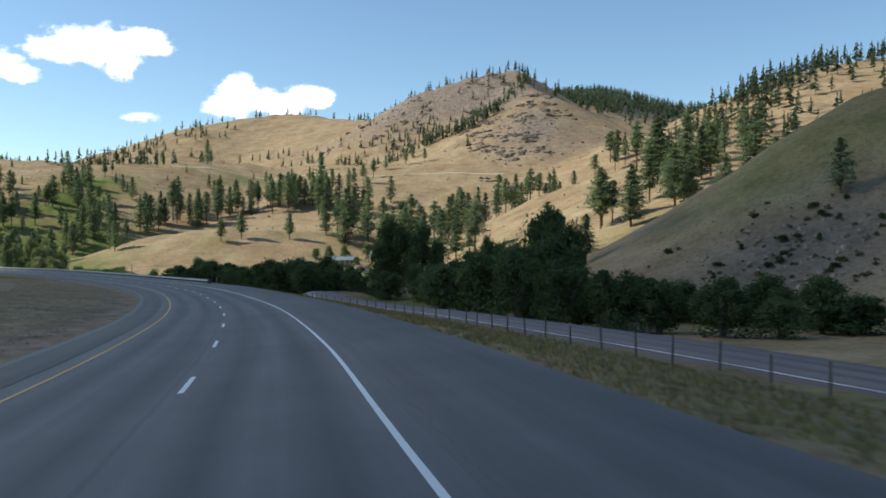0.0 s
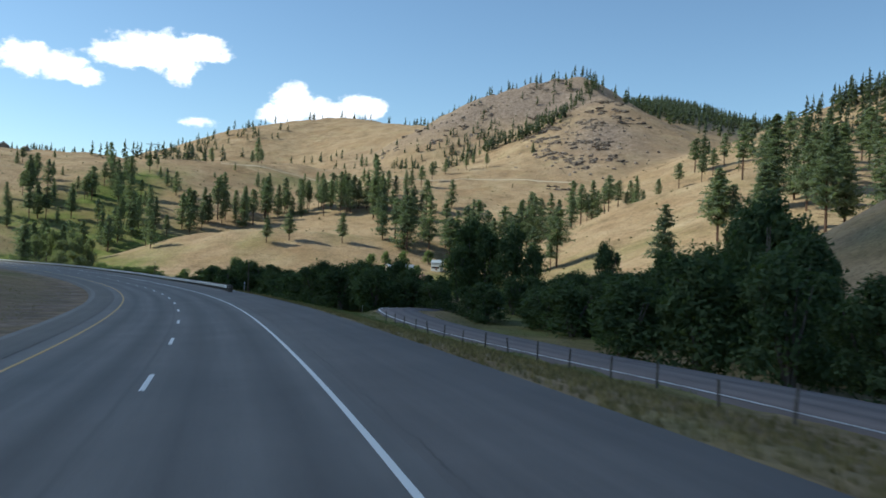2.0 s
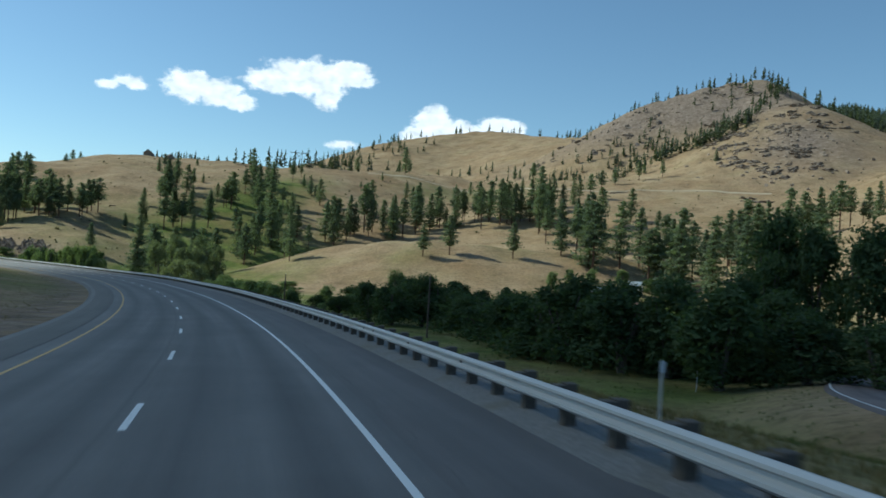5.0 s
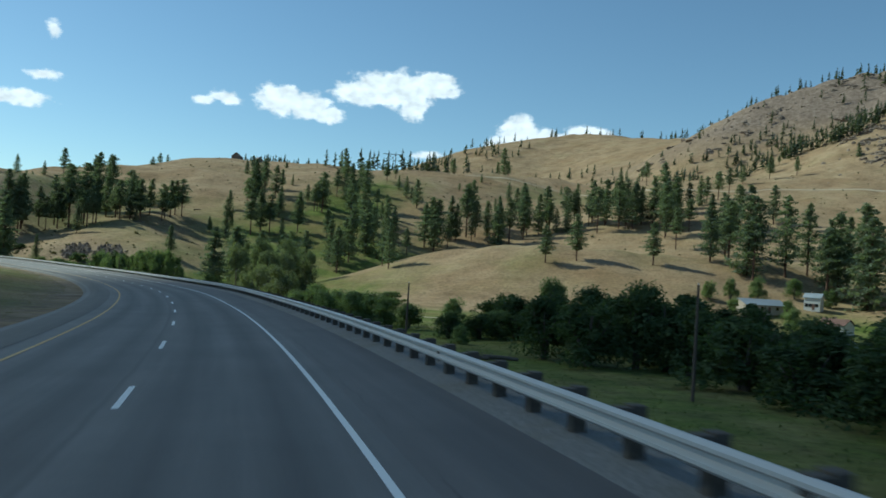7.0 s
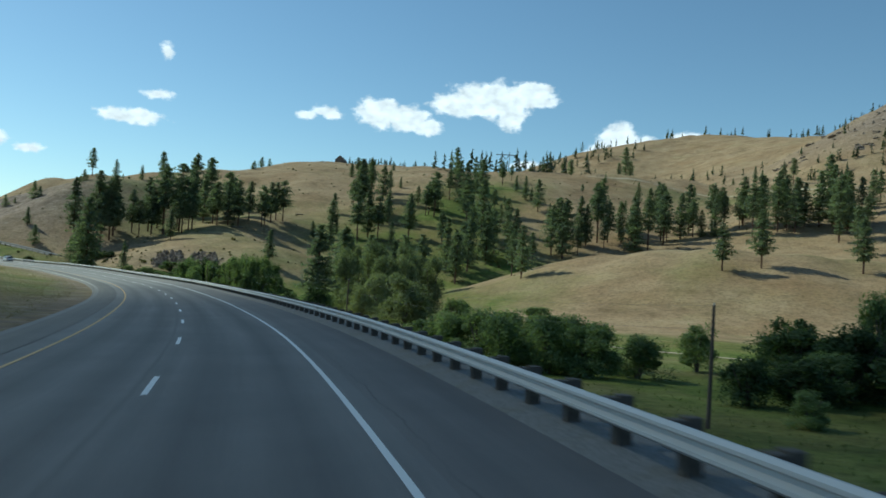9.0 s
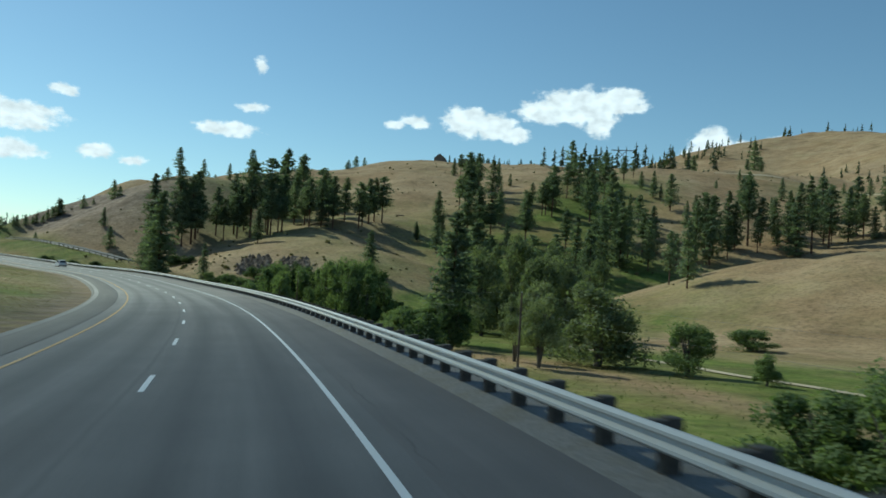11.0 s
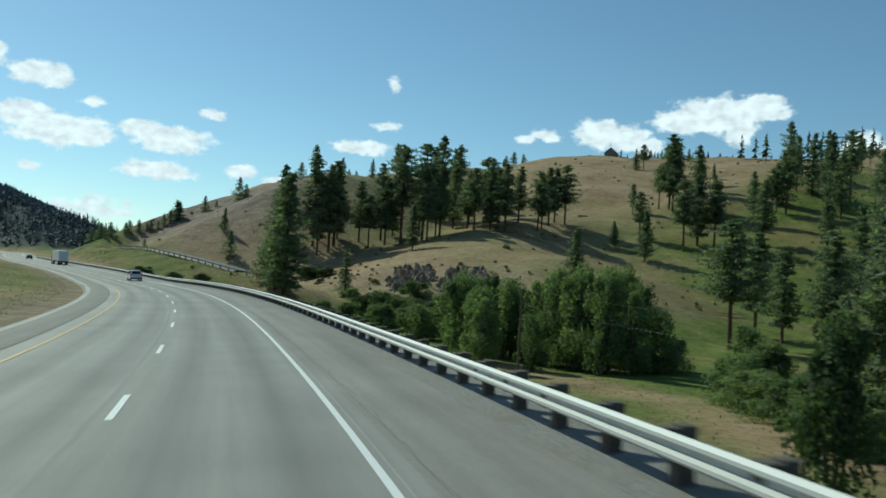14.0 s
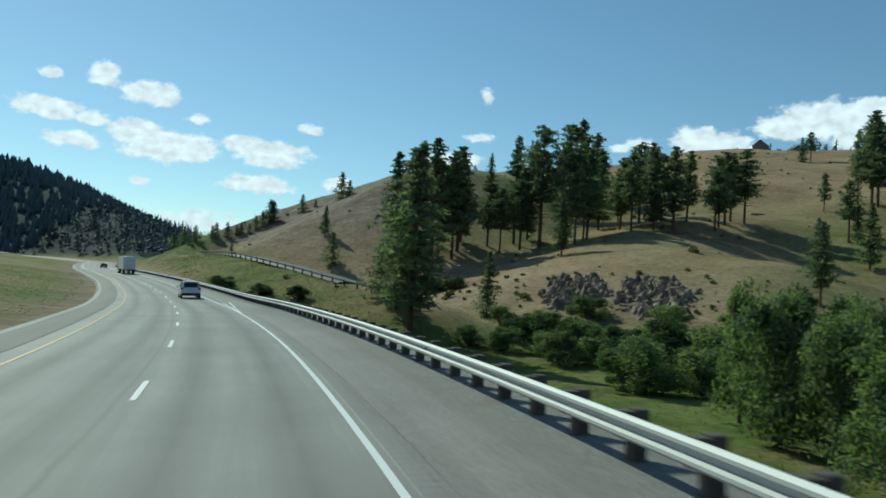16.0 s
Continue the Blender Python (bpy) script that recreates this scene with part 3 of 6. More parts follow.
def make_rumble_strip(inner, outer, first, last, pitch):
    """Milled grooves along the shoulder: a thin ribbon that rises and dips once in each pitch."""
    line = aside(ROAD, 0)
    run = np.concatenate([[0], np.cumsum(np.linalg.norm(np.diff(line[:, :2], axis=0), axis=1))])
    d = np.gradient(line[:, :2], axis=0)
    d /= np.linalg.norm(d, axis=1)[:, None]
    at = np.arange(first, last, pitch / 6)
    x, y, z = (np.interp(at, run, line[:, k]) for k in range(3))
    dx, dy = np.interp(at, run, d[:, 0]), np.interp(at, run, d[:, 1])
    fade = np.clip((at - first) / 25, 0, 1)
    wave = .003 + fade * (.001 + .008 * (1 + np.cos(np.arange(len(at)) * 6.2832 / 6)))
    verts, uvs = [], []
    for i in range(len(at)):
        for a, level in ((inner, .002), (inner + .03, wave[i]), (outer - .03, wave[i]), (outer, .002)):
            verts.append((x[i] + dy[i] * a, y[i] - dx[i] * a, z[i] + BANK * a + level))
            uvs.append((a, at[i]))
    faces = [(i * 4 + j, i * 4 + j + 1, i * 4 + j + 5, i * 4 + j + 4) for i in range(len(at) - 1) for j in range(3)]
    ob = grid_mesh("rumble_strip", verts, faces, ASPHALT, None, False)
    layer = ob.data.uv_layers.new(name="run")
    for loop in ob.data.loops:
        layer.data[loop.index].uv = uvs[loop.vertex_index]
    return tagged(ob, "milled rumble strip in the asphalt shoulder", "rumble strip", kind="structure")


ALONG = np.concatenate([[0], np.cumsum(np.linalg.norm(np.diff(ROAD[:, :2], axis=0), axis=1))])
RUMBLE_START = float(ALONG[int(np.argmin(np.hypot(ROAD[:, 0] + 232, ROAD[:, 1] - 369)))])
make_rumble_strip(2.06, 2.52, RUMBLE_START - 35, RUMBLE_START + 150, .32)
tagged(strip("edge_line_yellow", ROAD, [(-5.95, 0), (-5.83, 0)], YELLOW_PAINT, .008), "solid yellow edge line", "road marking", kind="structure")
tagged(strip("side_road_line", SIDE_ROAD, [(-2.96, 0), (-2.78, 0)], WHITE_PAINT, .07, 0), "thin white edge line of the frontage road", "road marking", kind="structure")
tagged(strip("ramp_road", RAMP[16:], [(-3.3, .3), (-3.0, 0), (3.0, 0), (3.3, .3)], ASPHALT, .06, 0), "road on the grassy bank", "road", kind="structure")

# ---- more materials ----
def leaf_material(name, dark, light, glow=.3):
    m, tree, b = material(name)
    info = tree.nodes.new("ShaderNodeObjectInfo").outputs["Random"]
    isle = tree.nodes.new("ShaderNodeNewGeometry").outputs["Random Per Island"]
    v = maths(tree, "ADD", maths(tree, "MULTIPLY", isle, .6), maths(tree, "MULTIPLY", info, .4))
    col = ramp_node(tree, v, [(0.1, dark), (0.9, light)])
    tree.links.new(col, b.inputs["Base Color"])
    b.inputs["Roughness"].default_value = .7
    b.inputs["Specular IOR Level"].default_value = .06
    thin = tree.nodes.new("ShaderNodeBsdfTranslucent")
    tree.links.new(mixed(tree, 1.0, col, (1.15, 1.25, .6), "MULTIPLY"), thin.inputs["Color"])
    mix = tree.nodes.new("ShaderNodeMixShader")
    mix.inputs[0].default_value = glow
    tree.links.new(b.outputs[0], mix.inputs[1])
    tree.links.new(thin.outputs[0], mix.inputs[2])
    tree.links.new(mix.outputs[0], tree.nodes["Material Output"].inputs["Surface"])
    return m


NEEDLES = leaf_material("pine_needles", (.112, .146, .116), (.262, .305, .212), .48)
# far green is greyed and the western forest blued: haze put into the colour
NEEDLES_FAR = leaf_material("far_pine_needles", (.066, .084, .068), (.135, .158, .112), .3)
HAZE_BLUE_FAR = leaf_material("haze_blue_needles", (.085, .11, .125), (.12, .15, .165), .02)
LEAVES = leaf_material("willow_leaves", (.115, .160, .080), (.265, .320, .160), .5)
LEAVES_DARK = leaf_material("alder_leaves", (.052, .080, .042), (.125, .165, .080), .42)
LEAVES_PALE = leaf_material("cottonwood_leaves", (.12, .148, .085), (.31, .335, .195), .42)
SAGE = leaf_material("sagebrush_leaves", (.10, .098, .058), (.23, .205, .125), .25)
GRASS_DRY = leaf_material("dry_grass_blades", (.19, .148, .075), (.40, .32, .165), .25)
GRASS_MIX = leaf_material("mixed_grass_blades", (.105, .095, .048), (.26, .215, .115), .3)
GRASS_GREEN = leaf_material("green_grass_blades", (.070, .105, .032), (.15, .18, .07), .3)
BARK = plain("pine_bark", (.115, .065, .042), .95, 0, .4, 4)
BARK_GREY = plain("grey_bark", (.13, .11, .09), .95, 0, .35, 4)
ROCK = plain("outcrop_rock", (.222, .174, .135), .95, 0, .65, 1.6)
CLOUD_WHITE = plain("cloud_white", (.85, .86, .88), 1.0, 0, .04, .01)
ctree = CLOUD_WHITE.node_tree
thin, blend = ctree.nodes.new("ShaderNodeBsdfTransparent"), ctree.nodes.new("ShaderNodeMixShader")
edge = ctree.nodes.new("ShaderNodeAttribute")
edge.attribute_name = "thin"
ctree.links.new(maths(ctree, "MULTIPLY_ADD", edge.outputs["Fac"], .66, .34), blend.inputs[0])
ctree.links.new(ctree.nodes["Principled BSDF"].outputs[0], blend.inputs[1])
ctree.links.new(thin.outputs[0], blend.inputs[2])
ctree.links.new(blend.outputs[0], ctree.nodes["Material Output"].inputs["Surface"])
WHITE_BODY = plain("white_car_paint", (.72, .73, .74), .25, .1, .03, 1)
SILVER_BODY = plain("dark_car_paint", (.05, .055, .065), .3, .3, .1, 1)
TRAILER_WHITE = plain("trailer_white_panel", (.70, .71, .72), .4, 0, .07, 1.2)
CAB_RED = plain("cab_red_paint", (.30, .035, .03), .35, 0, .1, 1)
BLACK = plain("black_trim", (.018, .018, .02), .5, 0, .2, 3)
RUBBER = plain("tyre_rubber", (.02, .02, .02), .85, 0, .25, 6)
CHROME = plain("wheel_alloy", (.5, .5, .52), .3, .9, .08, 4)
LIGHT_RED = plain("tail_lamp_red", (.35, .012, .012), .25, 0, .15, 8)
PLATE = plain("plate_grey", (.55, .57, .6), .5, 0, .1, 6)
HOUSE_WHITE = plain("house_siding_white", (.62, .61, .58), .7, 0, .08, 1.5)
HOUSE_TAN = plain("house_siding_tan", (.42, .36, .29), .75, 0, .1, 1.5)
ROOF_GREY = plain("roof_metal_grey", (.34, .38, .42), .45, .2, .12, 1)
ROOF_BROWN = plain("roof_shingle_brown", (.16, .09, .07), .85, 0, .25, 2)
HUT_WOOD = plain("grey_weathered_boards", (.20, .165, .135), .9, 0, .3, 1.5)
POLE_WOOD = plain("pole_wood", (.12, .09, .07), .9, 0, .3, 3)
WIRE = plain("wire_grey", (.14, .14, .15), .7, .1, .1, 1)
YELLOW = plain("marker_yellow", (.65, .42, .03), .5, 0, .1, 3)
GLASS, gtree, gb = material("tinted_glass")
gb.inputs["Base Color"].default_value = (.012, .015, .018, 1)
gb.inputs["Roughness"].default_value, gb.inputs["Specular IOR Level"].default_value = .06, .7


# ---- shape helpers ----
def box(bm, x, y, z, sx, sy, sz, bevel=0.0, m=None):
    """A box centred at x, y, resting at z."""
    made = bmesh.ops.create_cube(bm, size=1.0)["verts"]
    for v in made:
        v.co = Vector((v.co.x * sx + x, v.co.y * sy + y, (v.co.z + .5) * sz + z))
        if m:
            v.co = m @ v.co
    if bevel:
        edges = list({e for v in made for e in v.link_edges})
        bmesh.ops.bevel(bm, geom=edges, offset=bevel, segments=2, affect="EDGES", profile=.6)


def tube(bm, path, radii, sides=8):
    """A tapered tube along a path, closed at both ends."""
    rings = []
    for k, (p, r) in enumerate(zip(path, radii)):
        p = Vector(p)
        d = Vector(path[min(k + 1, len(path) - 1)]) - Vector(path[max(k - 1, 0)])
        d.normalize()
        side = d.cross(Vector((0, 0, 1)))
        side = side.normalized() if side.length > .05 else Vector((1, 0, 0))
        up = side.cross(d)
        rings.append([bm.verts.new(p + (side * math.cos(a) + up * math.sin(a)) * r) for a in (6.2832 * j / sides for j in range(sides))])
    for a, b in zip(rings[:-1], rings[1:]):
        for j in range(sides):
            bm.faces.new((a[j], a[(j + 1) % sides], b[(j + 1) % sides], b[j]))
    bm.faces.new(rings[0][::-1])
    bm.faces.new(rings[-1])


def road_point(line, x, y, offset=0.0, lift=0.0, bank=0.0):
    """A pose on a road: beside the line's point nearest to x, y; its y axis looks along the road."""
    k = int(np.argmin(np.hypot(line[:, 0] - x, line[:, 1] - y)))
    k = min(max(k, 1), len(line) - 2)
    d = line[k + 1] - line[k - 1]
    s = float(np.dot([x - line[k, 0], y - line[k, 1]], d[:2]) / np.dot(d[:2], d[:2]))
    p = line[k] + d * s
    yaw = math.atan2(-d[0], d[1])
    pitch = math.atan2(d[2], math.hypot(d[0], d[1]))
    m = Matrix.Translation((p[0], p[1], p[2] + lift)) @ Euler((pitch, -math.atan(bank), yaw)).to_matrix().to_4x4()
    return m @ Matrix.Translation((offset, 0, 0))


def thing(name, label, category, group="", kind=""):
    return tagged(new(name), label, category, group, kind)


# ---- pines ----
def pine_meshes(seed, slim, bare, whorls, boughs, top, clump=8, needle=.044):
    """One pine a metre high: a tapered trunk with dead stubs, and whorls of boughs that end in ragged clumps of needles."""
    r = random.Random(seed)
    bm = bmesh.new()
    lean = (r.uniform(-.014, .014), r.uniform(-.014, .014))
    tube(bm, [(0, 0, -.02), (lean[0] * .3, lean[1] * .3, .3), (lean[0] * .7, lean[1] * .7, .68), (lean[0], lean[1], .97)], [.013, .011, .007, .002], 6)
    for _ in range(8):
        h, a = r.uniform(bare * .5, bare + .12), r.uniform(0, 6.28)
        tube(bm, [(0, 0, h), (math.cos(a) * slim * .5, math.sin(a) * slim * .5, h + r.uniform(-.012, .014))], [.003, .0012], 4)
    trunk = bpy.data.meshes.new("trunk")
    bm.to_mesh(trunk)
    bm.free()
    trunk.materials.append(BARK)
    verts, faces = [], []
    heavy = r.uniform(0, 6.283)
    for level in range(whorls):
        up = (level + r.uniform(.05, .95)) / whorls
        h = bare + (.975 - bare) * up
        reach = slim * (1 - up) ** top * min(1, .5 + up * 2.8) * r.choice((.66, .85, 1.0, 1.0, 1.12)) + .012
        turn = r.uniform(0, 6.283)
        for k in range(boughs):
            if r.random() < .12:
                continue
            a = turn + k * 6.283 / boughs + r.uniform(-.35, .35)
            rise = r.uniform(-.6, .6) / whorls
            far = reach * r.uniform(.6, 1.15) * (1 + .16 * math.cos(a - heavy))
            lift = r.uniform(-.18, .24) - .16 * (1 - up)
            for u in (.22, .5, .78, 1.0):
                d = far * u
                c = (math.cos(a) * d + lean[0] * h, math.sin(a) * d + lean[1] * h, h + rise + d * lift + .06 * d * u)
                size = (.010 + .20 * reach) * r.uniform(.75, 1.25) * (1.15 - .3 * u)
                for _ in range(clump):
                    b, e = r.uniform(0, 6.283), r.uniform(-.7, 1.2)
                    ox, oy, oz = math.cos(b) * math.cos(e), math.sin(b) * math.cos(e), math.sin(e)
                    m = size * r.uniform(.2, 1.0)
                    p = (c[0] + ox * m, c[1] + oy * m, c[2] + oz * m * .62)
                    sx, sy, sz = r.gauss(0, 1), r.gauss(0, 1), r.gauss(0, .8)
                    k2 = needle * (.35 + .65 * (1 - up) ** .5) * r.uniform(.6, 1.25) / math.sqrt(sx * sx + sy * sy + sz * sz)
                    w = needle * .32 * r.uniform(.6, 1.2)
                    n = len(verts)
                    verts += [(p[0] - oy * w, p[1] + ox * w, p[2]), (p[0] + oy * w, p[1] - ox * w, p[2] + w * .5), (p[0] + sx * k2 + ox * .008, p[1] + sy * k2 + oy * .008, p[2] + sz * k2)]
                    faces.append((n, n + 1, n + 2))
    for _ in range(26):
        a, h, n = r.uniform(0, 6.283), r.uniform(.945, 1.0), len(verts)
        x, y, m = math.cos(a), math.sin(a), .014 * (1.02 - h) / .08
        verts += [(lean[0] + x * m, lean[1] + y * m, h - .03), (lean[0] - y * m, lean[1] + x * m, h - .02), (lean[0], lean[1], h + .012)]
        faces.append((n, n + 1, n + 2))
    crown = bpy.data.meshes.new("crown")
    crown.from_pydata(verts, [], faces)
    crown.materials.append(NEEDLES)
    return trunk, crown


PINES = [pine_meshes(11, .19, .10, 22, 6, .78), pine_meshes(12, .20, .18, 20, 6, .68), pine_meshes(13, .165, .30, 18, 6, .52),
         pine_meshes(14, .21, .03, 24, 6, .88), pine_meshes(15, .34, .0, 15, 7, .72, 9, .06), pine_meshes(16, .17, .38, 16, 6, .48),
         pine_meshes(17, .175, .24, 21, 7, .56, 9, .040), pine_meshes(18, .18, .36, 18, 7, .47, 9, .040), pine_meshes(19, .18, .13, 24, 7, .68, 9, .038)]
PINE_COUNT = [0]


def plant_pine(x, y, height, kind=None, label="", wide=1.0, sink=.3, near=False):
    r = random.Random(int(x * 31 + y * 17))
    if near and height > 13:
        kind = r.choice((6, 6, 7, 7, 8))
        wide *= 1.16
    elif kind is None:
        wide *= 1.1
    k = PINE_COUNT[0]
    PINE_COUNT[0] += 1
    kind = r.choice((0, 1, 1, 2, 2, 3, 5, 5)) if kind is None else kind
    tree = thing("pine_tree", label or ("tall ponderosa pine on the dry grass hillside", "dark green pine with a bare lower trunk on the slope", "slender dark pine among dry grass", "full dark green pine down to the ground", "bushy broad pine on the hillside", "pine with a high tufted crown", "tall ponderosa pine with a ragged open crown", "old ponderosa pine with a long bare trunk", "tall narrow ponderosa pine with layered boughs")[kind], "tree", "pines on the hills")
    trunk, crown = PINES[kind]
    for name, mesh in (("trunk", trunk), ("crown", crown)):
        new(name, mesh).parent = tree
    s = height * wide * r.uniform(.98, 1.2)
    tree.matrix_basis = Matrix.Translation((x, y, ground_z(x, y) - sink)) @ Matrix.Rotation(r.uniform(0, 6.28), 4, "Z") @ Matrix.Rotation(r.gauss(0, .012), 4, "X") @ Matrix.Diagonal((s, s, height, 1))
    return tree


RIDGE_PINES = [(-523, 520, 5.9), (-521, 525, 4.6), (-520, 526, 5.5), (-518, 529, 5.5), (-517, 532, 3.7), (-516, 533, 4.6), (-514, 535, 3.7), (-515, 538, 5.1), (-514, 540, 6.0), (-514, 543, 8.8), (-514, 544, 7.9), (-525, 517, 7), (-526, 514, 6),
               (-508, 552, 6.9), (-506, 556, 3.2), (-498, 561, 10), (-496, 563, 5.9), (-443, 519, 9.5), (-477, 508, 3.5), (-487, 581, 3.7), (-492, 588, 7.3), (-481, 600, 2.8), (-494, 618, 3.0), (-490, 619, 2.5), (-507, 758, 7.2), (-515, 777, 8.9), (-510, 780, 6.2), (-508, 757, 5.3)]
for x, y, h in RIDGE_PINES:
    plant_pine(x, y, h, 4)
SLOPE_PINES = [(-440, 538, 27), (-431, 544, 32), (-425, 546, 30), (-425, 541, 24), (-432, 556, 19), (-426, 561, 22), (-420, 560, 19), (-423, 569, 28), (-424, 576, 21), (-457, 616, 20), (-390, 550, 15), (-412, 579, 36), (-473, 655, 26), (-408, 584, 27),
               (-400, 568, 21), (-492, 692, 19), (-421, 607, 27), (-417, 612, 17), (-413, 618, 27), (-389, 589, 23), (-393, 599, 21), (-384, 591, 24), (-387, 603, 21), (-378, 605, 19), (-383, 621, 21), (-379, 622, 23), (-381, 614, 22), (-377, 601, 22), (-319, 532, 15),
               (-353, 613, 10), (-351, 628, 18), (-349, 629, 11), (-332, 623, 25), (-331, 632, 26), (-325, 632, 24), (-371, 725, 15), (-370, 738, 8), (-337, 663, 16), (-312, 642, 23), (-314, 627, 13), (-319, 686, 27), (-324, 685, 18), (-423, 770, 14), (-424, 763, 12), (-361, 672, 31), (-358, 669, 28)]
for x, y, h in SLOPE_PINES:
    plant_pine(x, y, h, near=True)
for k, (x, y, h) in enumerate(((-428, 551, 30), (-418, 566, 24), (-414, 570, 36), (-418, 584, 25), (-404, 577, 22), (-397, 590, 23), (-434, 549, 24), (-405, 596, 22), (-398, 602, 24))):
    plant_pine(x, y, h, near=True)
GULLY_PINES = [(-372, 662, 13), (-337, 605, 17), (-365, 671, 19), (-374, 707, 26), (-360, 697, 23), (-346, 658, 15), (-344, 677, 16), (-325, 668, 18), (-353, 614, 8), (-327, 723, 20), (-324, 697, 23),
               (-321, 725, 27), (-309, 708, 31), (-306, 725, 31), (-318, 790, 17), (-303, 778, 11), (-289, 757, 16), (-274, 740, 21), (-285, 758, 9), (-296, 739, 7), (-275, 691, 19)]
for x, y, h in GULLY_PINES:
    plant_pine(x, y, h)
DRAW_PINES = [(-259, 663, 22), (-259, 718, 13), (-256, 723, 15), (-239, 676, 30), (-236, 678, 29), (-229, 676, 15), (-234, 743, 27), (-220, 695, 17), (-234, 839, 15), (-210, 721, 22), (-270, 823, 7), (-267, 874, 8),
              (-323, 687, 20), (-263, 632, 29), (-265, 648, 24), (-261, 655, 22), (-262, 594, 24), (-272, 606, 26), (-241, 668, 27), (-234, 665, 29), (-232, 692, 28), (-236, 738, 25), (-212, 729, 24), (-200, 747, 31)]
for x, y, h in DRAW_PINES:
    plant_pine(x, y, h)
for x, y, h in ((-138, 522, 15.5), (-127, 529, 19), (-98, 536, 17.5)):
    plant_pine(x, y, h, 6, "lone ponderosa pine on the bare dry knoll", 1.25, near=False)
EAST_PINES = [(-77, 553, 28), (-71, 667, 33), (-63, 541, 36), (-49, 548, 33), (-45, 721, 24), (-27, 710, 12), (-28, 568, 30), (-25, 562, 29), (-21, 551, 36), (-15, 562, 30), (-6, 555, 31), (4, 550, 30), (12, 550, 30),
              (12, 582, 36), (17, 579, 31), (43, 651, 33), (47, 631, 28), (54, 629, 28), (61, 655, 21), (66, 636, 28), (74, 648, 23), (77, 634, 13), (81, 639, 20), (82, 622, 22), (99, 636, 15), (65, 650, 24), (52, 639, 20), (31, 615, 25), (25, 612, 31), (86, 618, 11), (38, 600, 24), (-70, 556, 26), (-61, 537, 33), (-40, 560, 30), (-33, 552, 27), (7, 611, 31), (8, 562, 28)]
for x, y, h in EAST_PINES:
    plant_pine(x, y, h)
RIGHT_PINES = [(71, 378, 28), (78, 349, 27), (116, 454, 36), (90, 326, 31), (97, 329, 26), (114, 339, 25), (128, 350, 16), (148, 374, 30), (174, 396, 33), (187, 412, 34), (192, 410, 35), (179, 502, 33), (174, 520, 22),
               (190, 651, 33), (197, 633, 25), (196, 602, 25), (145, 730, 28), (150, 724, 28), (126, 698, 20), (166, 725, 26), (88, 186, 13), (160, 430, 30), (140, 440, 28), (120, 480, 30), (170, 470, 32), (200, 560, 28)]
RIGHT_PINES += [(86, 380, 20), (99, 403, 26), (111, 414, 22), (107, 389, 27), (120, 415, 27), (130, 423, 28), (116, 504, 31), (143, 699, 22), (153, 707, 22), (121, 476, 28), (140, 485, 32), (159, 504, 33), (73, 386, 25), (77, 382, 20),
                (-24, 519, 33), (-12, 494, 27), (7, 446, 22), (17, 444, 28), (-1, 484, 28), (-36, 529, 27)]
for x, y, h in RIGHT_PINES:
    plant_pine(x, y, h, near=y < 460, wide=1.15)
UPPER_PINES = [(-439, 620, 36), (-458, 655, 29), (-506, 645, 10), (-461, 529, 9), (-385, 724, 20), (-411, 801, 8), (-269, 618, 22), (-208, 532, 20), (-218, 549, 17), (-226, 703, 34), (-218, 719, 11), (-231, 788, 10), (-212, 799, 25), (-217, 797, 20), (-186, 732, 27), (-180, 737, 22), (-193, 729, 18), (-175, 735, 16), (-171, 747, 28), (-167, 754, 25), (-156, 746, 21), (-147, 723, 30), (-145, 741, 24), (-105, 707, 15), (-132, 743, 30), (-126, 741, 28), (-122, 740, 25), (-135, 731, 34), (-115, 739, 31), (-108, 739, 34), (-101, 728, 32), (-88, 783, 21), (-94, 760, 22),
               (-575, 668, 20), (-560, 675, 15), (-515, 672, 21), (-323, 753, 24), (-280, 666, 33), (-289, 635, 20), (-319, 810, 12), (-321, 797, 12), (-242, 642, 17), (-214, 709, 12), (-208, 922, 9), (-105, 711, 34), (-252, 636, 22), (-300, 690, 26),
               (-32, 531, 25), (-22, 534, 24), (-12, 535, 25), (-2, 536, 24)]
for x, y, h in UPPER_PINES:
    plant_pine(x, y, h)
# the wooded gully, the wood behind the knoll, and loose trees on the upper slopes
rnd = random.Random(5)
DRAW = smooth_line([(-350, 770, 0), (-318, 715, 0), (-285, 668, 0), (-262, 625, 0), (-250, 600, 0)], 4.0)
for k in range(13):
    p = DRAW[rnd.randrange(len(DRAW))]
    plant_pine(p[0] + rnd.gauss(0, 14), p[1] + rnd.gauss(0, 10), rnd.uniform(11, 26))
for k in range(24):
    u = k / 23
    x = -232 + 170 * u + rnd.uniform(-6, 6)
    y = 697 + 44 * math.sin(u * 3.1) + rnd.uniform(-16, 22)
    plant_pine(x, y, rnd.uniform(20, 31))
for x, y, h in ((-110, 762, 36), (-127, 780, 16), (-102, 774, 23), (-84, 791, 19), (-77, 807, 21), (-70, 842, 20), (-97, 678, 24), (-60, 640, 25), (-150, 830, 20), (-138, 945, 22), (-151, 1046, 18), (-35, 965, 14), (27, 932, 12), (-286, 1020, 33), (-290, 1010, 17), (-322, 965, 22), (-280, 1014, 18), (-200, 1108, 9), (-182, 1130, 18), (-29, 985, 10), (-175, 1120, 14), (-190, 900, 14), (-140, 880, 15), (-165, 870, 12), (-60, 880, 16), (-40, 900, 18), (-20, 905, 16)):
    plant_pine(x, y, h)


